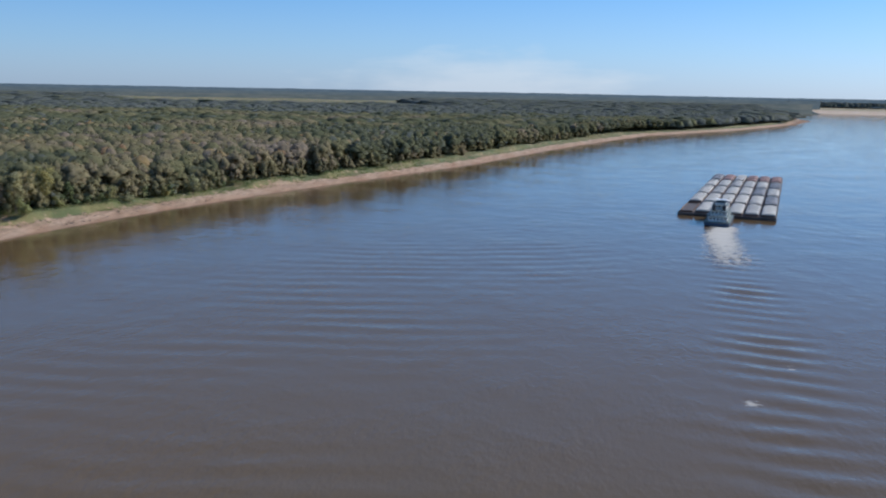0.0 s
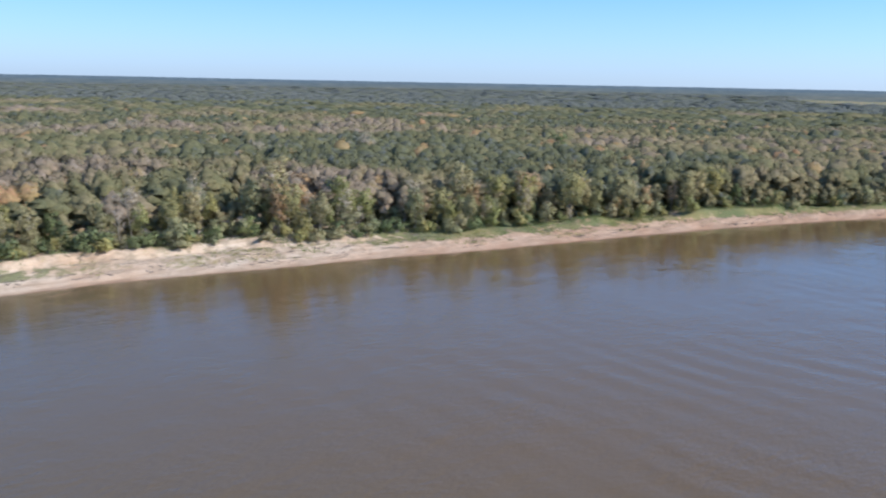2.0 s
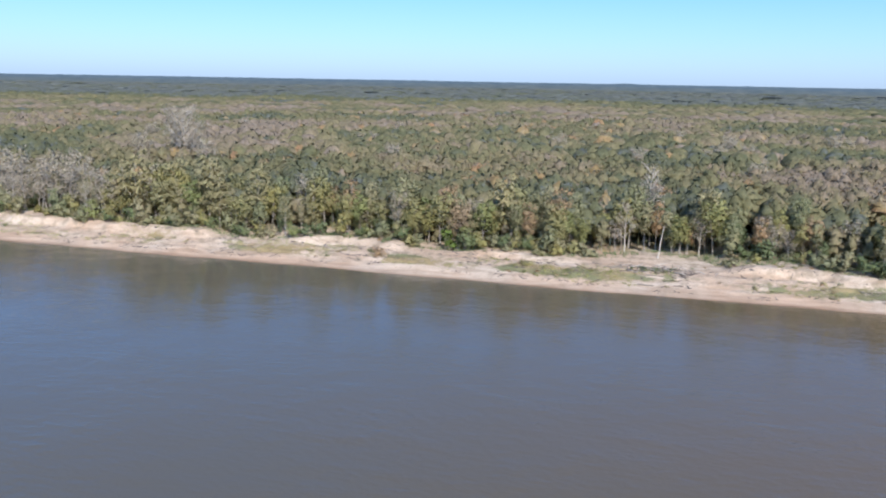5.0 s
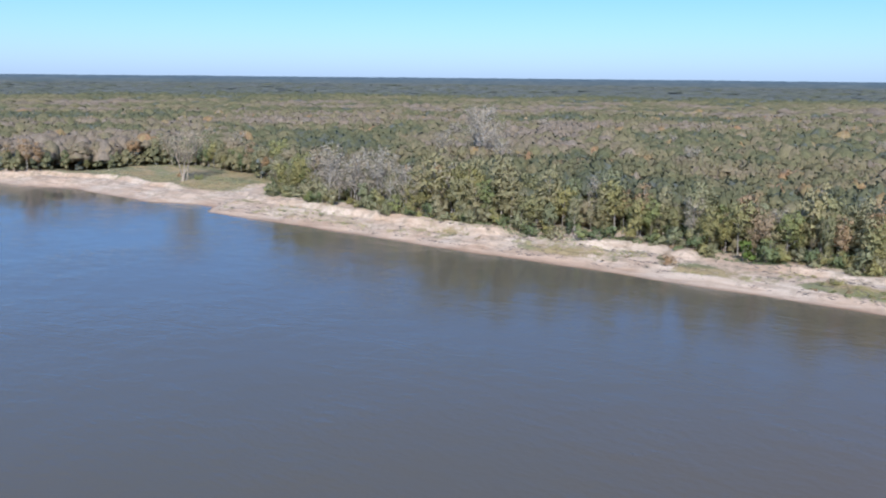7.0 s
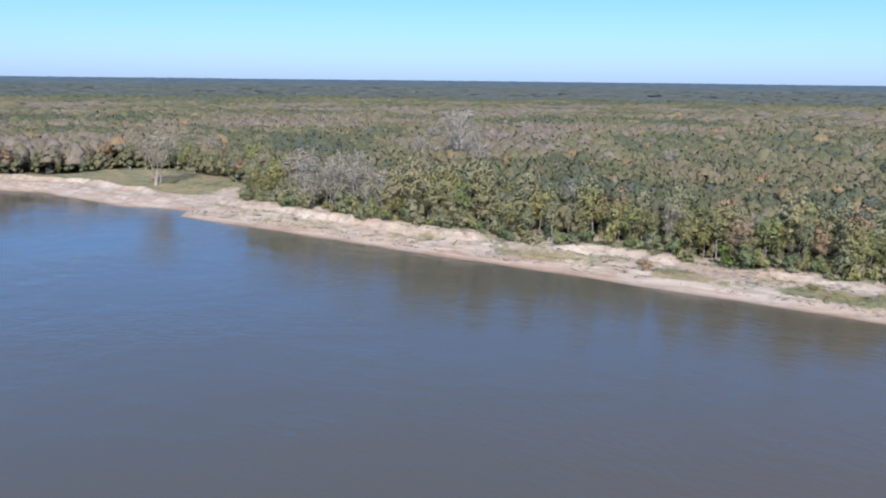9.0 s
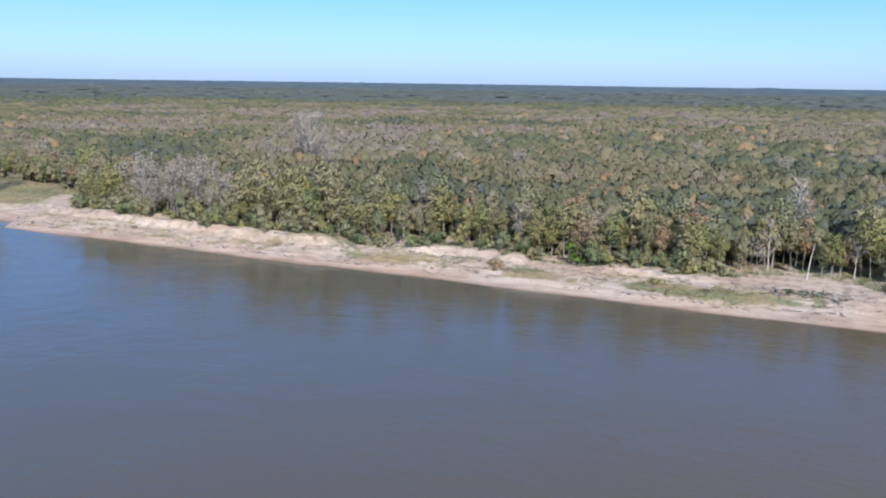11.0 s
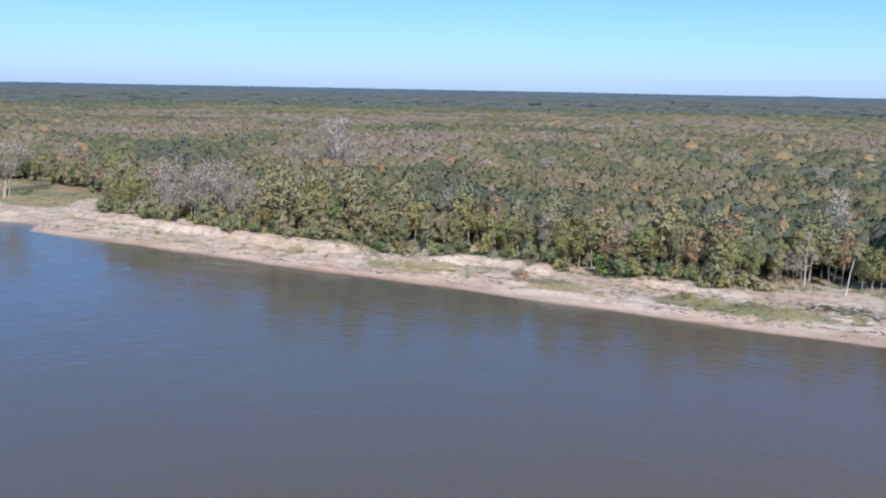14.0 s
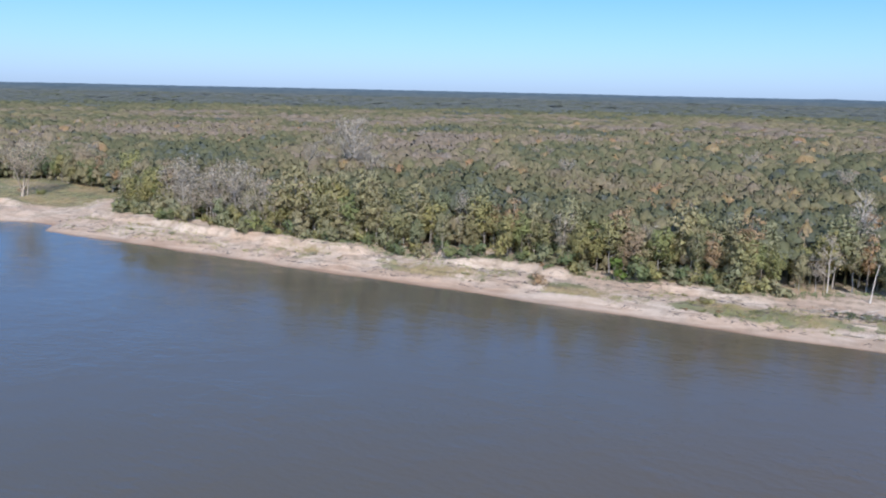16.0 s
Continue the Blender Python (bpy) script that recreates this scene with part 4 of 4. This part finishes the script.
STEEL = plain("dark_steel", (0.08, 0.08, 0.085), 0.5, 0.6, 0.3, 2)

BARGE_L, BARGE_B = 59.4, 10.5


def barge(cover, label, covered=True):
    """A covered hopper barge: raked hull, coaming, nine rolled covers with raised ribs, deck fittings."""
    root = new("barge")
    bm = bmesh.new()
    L, B = BARGE_L - 0.3, BARGE_B - 0.12
    prism(bm, [(0, 0.4), (0, 3.0), (L, 3.0), (L, 1.9), (L - 7, -0.6), (3, -0.6)], -B / 2, B / 2)
    part("hull", bm, HULL, root)
    bm = bmesh.new()
    for x0, x1 in ((-B / 2 + 0.9, -B / 2 + 1.15), (B / 2 - 1.15, B / 2 - 0.9)):
        box(bm, x0, x1, 2.6, L - 6.4, 3.0, 4.3)
    for y0 in (2.6, L - 6.6):
        box(bm, -B / 2 + 1.15, B / 2 - 1.15, y0, y0 + 0.2, 3.0, 4.4)
    part("coaming", bm, RUSTY, root, "rusty steel coaming")
    half, n = B / 2 - 0.8, 9
    span = (L - 9.4) / n
    first = None
    for i in range(n if covered else 0):
        if first is None:
            bm = bmesh.new()
            arch = [(half * math.cos(a), 4.32 + 1.05 * math.sin(a)) for a in [math.pi * k / 10 for k in range(11)]]
            prism(bm, arch, 0.06, span - 0.06, "y")
            for yr in (0.0, span * 0.5):
                rib = [(1.02 * half * math.cos(a), 4.32 + 1.15 * math.sin(a)) for a in [math.pi * k / 10 for k in range(11)]]
                prism(bm, rib, yr + 0.05, yr + 0.35, "y")
            first = part("cover", bm, cover, root)
            first.location = (0, 2.9, 0)
        else:
            again = new("cover", first.data)
            again.parent = root
            again.location = (0, 2.9 + span * i, 0.10 * (i % 2))
    if not covered:
        bm = bmesh.new()
        box(bm, -half, half, 2.8, L - 6.6, 3.0, 3.5, 0.1)
        part("cargo", bm, cover, root, "dark low cargo inside the coaming")
    for x, y in ((-B / 2 + 0.45, 1.2), (B / 2 - 0.45, 1.2), (-B / 2 + 0.45, L - 3), (B / 2 - 0.45, L - 3), (-B / 2 + 0.45, L / 2), (B / 2 - 0.45, L / 2)):
        bm = bmesh.new()
        drum(bm, x, y, 3.0, 3.6, 0.18, 8)
        drum(bm, x, y, 3.6, 3.68, 0.26, 8)
        part("bollard", bm, STEEL, root)
    return tagged(root, label, "barge", "barges lashed in the tow")


def tow_pose(across, along, z=0.0):
    return pose(TOW_AT.x, TOW_AT.y, 0, 0, 0, TOW_YAW) @ pose(across, along, z)


def build_tow():
    labels = ["loaded barge with pale weathered covers", "loaded barge with grey covers", "loaded barge with dark grey covers", "loaded barge with reddish covers"]
    masters = [barge(c, l) for c, l in zip(COVERS, labels)] + [barge(HULL, "open dark barge riding low without covers", False)]
    plan = ("400010", "000002", "010020", "001002", "230333")
    used = set()
    for j, row in enumerate(plan):
        for i, c in enumerate(row):
            k = int(c)
            m = tow_pose((i - 2.5) * BARGE_B, j * BARGE_L + (0.5 if i % 2 else 0), -1.2)
            if k in used:
                copy_thing(masters[k], m)
            else:
                masters[k].matrix_basis = m
                used.add(k)


build_tow()


def build_towboat():
    """The pusher behind the tow: hull, three decks, wheelhouse, stacks, knees and rails. Its bow is at +y."""
    root = new("towboat")
    L, B = 42.0, 15.0
    bm = bmesh.new()
    prism(bm, [(-L, 0.4), (-L, 2.2), (0, 2.6), (0, 0.5), (-4, -1.0), (-L + 5, -1.0)], -B / 2, B / 2)
    part("hull", bm, BOAT_HULL, root, "dark blue hull")
    bm = bmesh.new()
    box(bm, -B / 2 - 0.15, B / 2 + 0.15, -L - 0.1, 0.0, 2.25, 2.62, 0.08)
    part("main_deck", bm, DECK, root)
    for x in (-4.5, 4.5):
        bm = bmesh.new()
        prism(bm, [(-1.6, 2.6), (0.0, 2.6), (0.0, 6.0), (-0.7, 6.0)], x - 0.5, x + 0.5)
        part("push_knee", bm, STEEL, root)
    levels = (("deckhouse", 5.6, -37.5, -7.0, 2.62, 5.5), ("upper_deckhouse", 4.9, -33.0, -9.5, 5.65, 8.3), ("texas_deckhouse", 4.0, -24.0, -11.0, 8.45, 11.0))
    for name, half, y0, y1, z0, z1 in levels:
        bm = bmesh.new()
        box(bm, -half, half, y0, y1, z0, z1, 0.12)
        house = part(name, bm, WHITE, root)
        bm = bmesh.new()
        box(bm, -half - 1.1, half + 1.1, y0 - 1.4, y1 + 1.4, z1, z1 + 0.15)
        part("deck", bm, DECK, root)
        for side in (-1, 1):
            for y in np.arange(y0 + 2, y1 - 1, 3.1):
                bm = bmesh.new()
                x = side * (half + 0.015)
                box(bm, x - 0.03, x + 0.03, y, y + 1.1, z0 + 1.2, z0 + 2.1)
                part("window", bm, GLASS, house)
        for x in np.arange(-half + 1, half - 1, 2.2):
            bm = bmesh.new()
            box(bm, x, x + 0.95, y0 - 0.045, y0 + 0.02, z0 + 1.1, z0 + 2.1)
            part("window", bm, GLASS, house)
        bm = bmesh.new()
        for z in (z1 + 0.6, z1 + 1.15):
            for side in (-1, 1):
                box(bm, side * (half + 1.0) - 0.03, side * (half + 1.0) + 0.03, y0 - 1.3, y1 + 1.3, z, z + 0.06)
            box(bm, -half - 1.0, half + 1.0, y0 - 1.33, y0 - 1.27, z, z + 0.06)
        for side in (-1, 1):
            for y in np.arange(y0 - 1.3, y1 + 1.4, 2.2):
                box(bm, side * (half + 1.0) - 0.03, side * (half + 1.0) + 0.03, y - 0.03, y + 0.03, z1 + 0.15, z1 + 1.2)
        part("railing", bm, WHITE, root)
    bm = bmesh.new()
    prism(bm, [(-18.6, 11.15), (-12.4, 11.15), (-12.0, 14.0), (-18.9, 14.0)], -2.9, 2.9)
    pilot = part("wheelhouse", bm, WHITE, root)
    bm = bmesh.new()
    box(bm, -2.96, 2.96, -18.2, -12.9, 12.3, 13.5)
    box(bm, -2.6, 2.6, -18.96, -12.0, 12.3, 13.5)
    part("window_band", bm, GLASS, pilot)
    bm = bmesh.new()
    box(bm, -3.4, 3.4, -19.4, -11.6, 14.0, 14.2, 0.05)
    part("roof", bm, WHITE, pilot)
    bm = bmesh.new()
    drum(bm, 0, -16.5, 14.2, 18.5, 0.12, 8, 0.06)
    box(bm, -1.4, 1.4, -16.56, -16.44, 16.4, 16.52)
    part("mast", bm, STEEL, root)
    bm = bmesh.new()
    box(bm, -1.1, 1.1, -16.2, -16.0, 17.0, 17.2)
    part("radar", bm, WHITE, root)
    for x in (-3.2, 3.2):
        bm = bmesh.new()
        box(bm, x - 0.9, x + 0.9, -31.5, -28.5, 8.45, 12.2, 0.2)
        drum(bm, x, -30, 12.2, 13.4, 0.35, 10)
        part("funnel", bm, STEEL, root, "dark exhaust funnel")
    for x in (-5.8, 5.8):
        bm = bmesh.new()
        drum(bm, x, -39.5, 2.62, 3.5, 0.4, 10)
        part("capstan", bm, STEEL, root)
    root.matrix_basis = tow_pose(-2.6, -0.6)
    tagged(root, "white pusher towboat with dark hull behind its barges", "towboat")


build_towboat()


# ---- driftwood, logs and weeds on the bank ----
DRIFT = bark_material("grey_driftwood", (0.30, 0.25, 0.19))
DARK_DRIFT = bark_material("dark_driftwood", (0.14, 0.11, 0.09))


def log_thing(rng, length, thick, material, label, limbs=3):
    """A stranded trunk with broken limb stubs and a root flare."""
    root = new("driftwood_log")
    xs = np.linspace(0, length, 6)
    path = np.column_stack([xs, np.cumsum(rng.normal(0, 0.12, 6)), thick * 0.8 + rng.uniform(0, 0.2, 6)])
    v, f = tube(path, thick * np.array([1.5, 1.05, 0.95, 0.85, 0.7, 0.45]), 6)
    new("trunk", mesh_of("trunk", v, f, material, shade=True)).parent = root
    for _ in range(limbs):
        p = path[rng.integers(1, 5)]
        q = p + np.array([rng.uniform(0.3, 1.6), rng.normal(0, 1.3), rng.uniform(0.3, 1.7)])
        v, f = tube([p, (p + q) / 2 + rng.normal(0, 0.15, 3), q], [thick * 0.45, thick * 0.3, thick * 0.08], 4)
        new("limb", mesh_of("limb", v, f, material)).parent = root
    for _ in range(4):
        q = path[0] + np.array([-rng.uniform(0.2, 0.6), rng.normal(0, thick * 2), rng.uniform(-0.1, thick * 2.5)])
        v, f = tube([path[0], q], [thick * 0.6, thick * 0.15], 4)
        new("root_stub", mesh_of("root_stub", v, f, material)).parent = root
    return tagged(root, label, "driftwood", "driftwood on the sand")


def bank_spot(y, s):
    return float(shore(np.array([y]))[0]) - s / 0.95, y


def strew_logs():
    rng = np.random.default_rng(15)
    masters = [log_thing(rng, 9, 0.32, DRIFT, "bleached grey driftwood log on the sand"), log_thing(rng, 6, 0.24, DARK_DRIFT, "dark broken driftwood log on the sand", 4),
               log_thing(rng, 12, 0.28, DRIFT, "long pale stranded trunk with limb stubs", 5), log_thing(rng, 4, 0.2, DARK_DRIFT, "short dark driftwood branch on the bank", 3)]
    used = set()
    for n in range(110):
        if n < 34:      # the jam below the gap in the trees
            x, y = -371 + rng.normal(0, 4.5), 2 + rng.normal(0, 11)
        else:
            y = rng.uniform(-390, 430)
            x, y = bank_spot(y, rng.uniform(7, float(bank_width(np.array([y]))[0]) + 2))
        i = int(rng.random() * 4)
        m = pose(x, y, ground_z(x, y) - 0.05, 0, 0, rng.normal(90, 40)) @ Matrix.Scale((rng.uniform(0.7, 1.15) if n < 34 else rng.uniform(0.4, 0.85)), 4)
        if i in used:
            copy_thing(masters[i], m)
        else:
            masters[i].matrix_basis = m
            used.add(i)


strew_logs()


def weeds(name, label, material, spots, heights, blades, seed):
    """Many tufts of bent blades as one growth."""
    rng = np.random.default_rng(seed)
    n = len(spots) * blades
    at = np.repeat(spots, blades, 0) + rng.normal(0, 1, (n, 2)) * np.repeat(heights, blades)[:, None] * 0.8
    z = land_height(at[:, 0], at[:, 1]) - 0.03
    h = np.repeat(heights, blades) * rng.uniform(0.5, 1.2, n)
    a = rng.uniform(0, 2 * np.pi, n)
    side = np.column_stack([np.cos(a), np.sin(a), a * 0]) * (h * 0.11)[:, None]
    base = np.column_stack([at, z])
    tip = base + np.column_stack([rng.normal(0, 0.35, n) * h, rng.normal(0, 0.35, n) * h, h])
    v = np.stack([base - side, base + side, tip], 1).reshape(-1, 3)
    tagged(new(name, mesh_of(name, v, np.arange(n * 3).reshape(-1, 3), material)), label, "weeds", kind="stuff")


def grow_weeds():
    rng = np.random.default_rng(19)
    y = rng.uniform(-400, 420, 5200)
    w = bank_width(y)
    s = rng.uniform(8, 30, 5200)
    x = shore(y) - s / 0.95
    ok = field(x, y, 17, 91, 2) > 0.52
    weeds("dry_grass", "dry olive grass tufts on the sandy bank", KINDS["olive"], np.column_stack([x, y])[ok], rng.uniform(0.35, 0.8, ok.sum()), 16, 1)
    y = rng.uniform(-400, 900, 5200)
    s = bank_width(y) + rng.uniform(-6, 9, 5200)
    x = shore(y) - s / 0.95
    ok = field(x, y, 13, 92, 2) > 0.42
    weeds("edge_weeds", "low green weeds under the wood's edge", KINDS["dark"], np.column_stack([x, y])[ok], rng.uniform(0.5, 1.5, ok.sum()), 14, 2)
    y = rng.uniform(170, 900, 4200)
    s = rng.uniform(0.45, 1.0, 4200) * bank_width(y)
    x = shore(y) - s / 0.95
    ok = field(x, y, 15, 93, 2) > 0.45
    weeds("bank_grass", "fresh green grass along the upper bank", KINDS["lime"], np.column_stack([x, y])[ok], rng.uniform(0.35, 0.8, ok.sum()), 12, 3)
    y = rng.uniform(-590, -425, 2600)
    s = rng.uniform(30, 100, 2600)
    x = shore(y) - s / 0.95
    ok = field(x, y, 19, 94, 2) > 0.45
    weeds("meadow_grass", "yellow-green meadow grass behind the beach", KINDS["yellow"], np.column_stack([x, y])[ok], rng.uniform(0.4, 0.9, ok.sum()), 12, 4)


grow_weeds()


def strew_sticks():
    """Drift lines: sticks and bark left along the sand by falling water."""
    rng = np.random.default_rng(23)
    n = 3600
    y = rng.uniform(-420, 620, n)
    line = rng.choice((6.5, 11.0, 17.0, 26.0, 31.0), n) + 5 * (field(y, y * 0, 40, 97) - 0.5)
    s = line + rng.normal(0, 1.0, n)
    x = shore(y) - s / 0.95
    ok = (field(x, y, 11, 98, 2) > 0.5) & (s < bank_width(y))
    x, y = x[ok], y[ok]
    n = len(x)
    a, l, w = rng.normal(np.pi / 2, 0.5, n), rng.uniform(0.5, 2.6, n), rng.uniform(0.05, 0.16, n)
    d = np.column_stack([np.cos(a), np.sin(a)]) * (l / 2)[:, None]
    e = np.column_stack([-np.sin(a), np.cos(a)]) * w[:, None]
    at = np.column_stack([x, y])
    ends = [at - d - e, at - d + e, at + d + e * 0.4, at + d - e * 0.4]
    low = np.stack([np.column_stack([p, land_height(p[:, 0], p[:, 1]) + 0.02]) for p in ends], 1)
    ridge = np.stack([np.column_stack([p, land_height(p[:, 0], p[:, 1]) + 0.06 + 1.6 * w]) for p in (at - d, at + d)], 1)
    v = np.concatenate([low, ridge], 1).reshape(-1, 3)
    base = np.arange(n)[:, None] * 6
    f = np.concatenate([base + t for t in ((0, 3, 5), (0, 5, 4), (2, 1, 4), (2, 4, 5))], 0)
    tagged(new("drift_sticks", mesh_of("drift_sticks", v, f, DARK_DRIFT)), "brown drift sticks lying in lines along the sand", "driftwood", kind="stuff")


strew_sticks()


def brush_jam():
    """Grey drift branches thrown up in a heap on the sand, with dark brush growing through it."""
    rng = np.random.default_rng(404)
    root = new("driftwood_pile")
    for n in range(46):
        x, y = rng.normal(0, 2.6), rng.normal(0, 8.0)
        a, long = rng.uniform(0, 6.28), rng.uniform(2.0, 6.5)
        up = rng.uniform(0.0, 0.32)
        p = np.array([(0, 0, 0), (0.5 * long * np.cos(a), 0.5 * long * np.sin(a), up * long * 0.6), (long * np.cos(a + 0.2), long * np.sin(a + 0.2), up * long)])
        z = 0.25 + 0.9 * rng.random() * np.exp(-(y / 8) ** 2) + ground_z(-371 + x, 3 + y) - ground_z(-371, 3)
        v, f = tube(p + np.array([x, y, z]), [0.22 * rng.uniform(0.6, 1.2), 0.15, 0.05], 5)
        new("branch", mesh_of("branch", v, f, GREY_BARK if n % 3 else PALE_BARK, shade=True)).parent = root
    c = np.column_stack([rng.normal(1.0, 2.0, 26), rng.normal(-1, 6.0, 26), rng.uniform(0.4, 1.5, 26)])
    v, f, soft = leaf_cloud(rng, c, rng.uniform(0.8, 1.7, 26), 36, 0.28)
    new("brush", mesh_of("brush", v, f, KINDS["dark"], shade=True, normals=soft)).parent = root
    tagged(root, "tangled grey driftwood heap with dark brush on the sand", "driftwood")
    root.matrix_basis = stand(-371, 3, 0, 1.0, 0.1)


brush_jam()
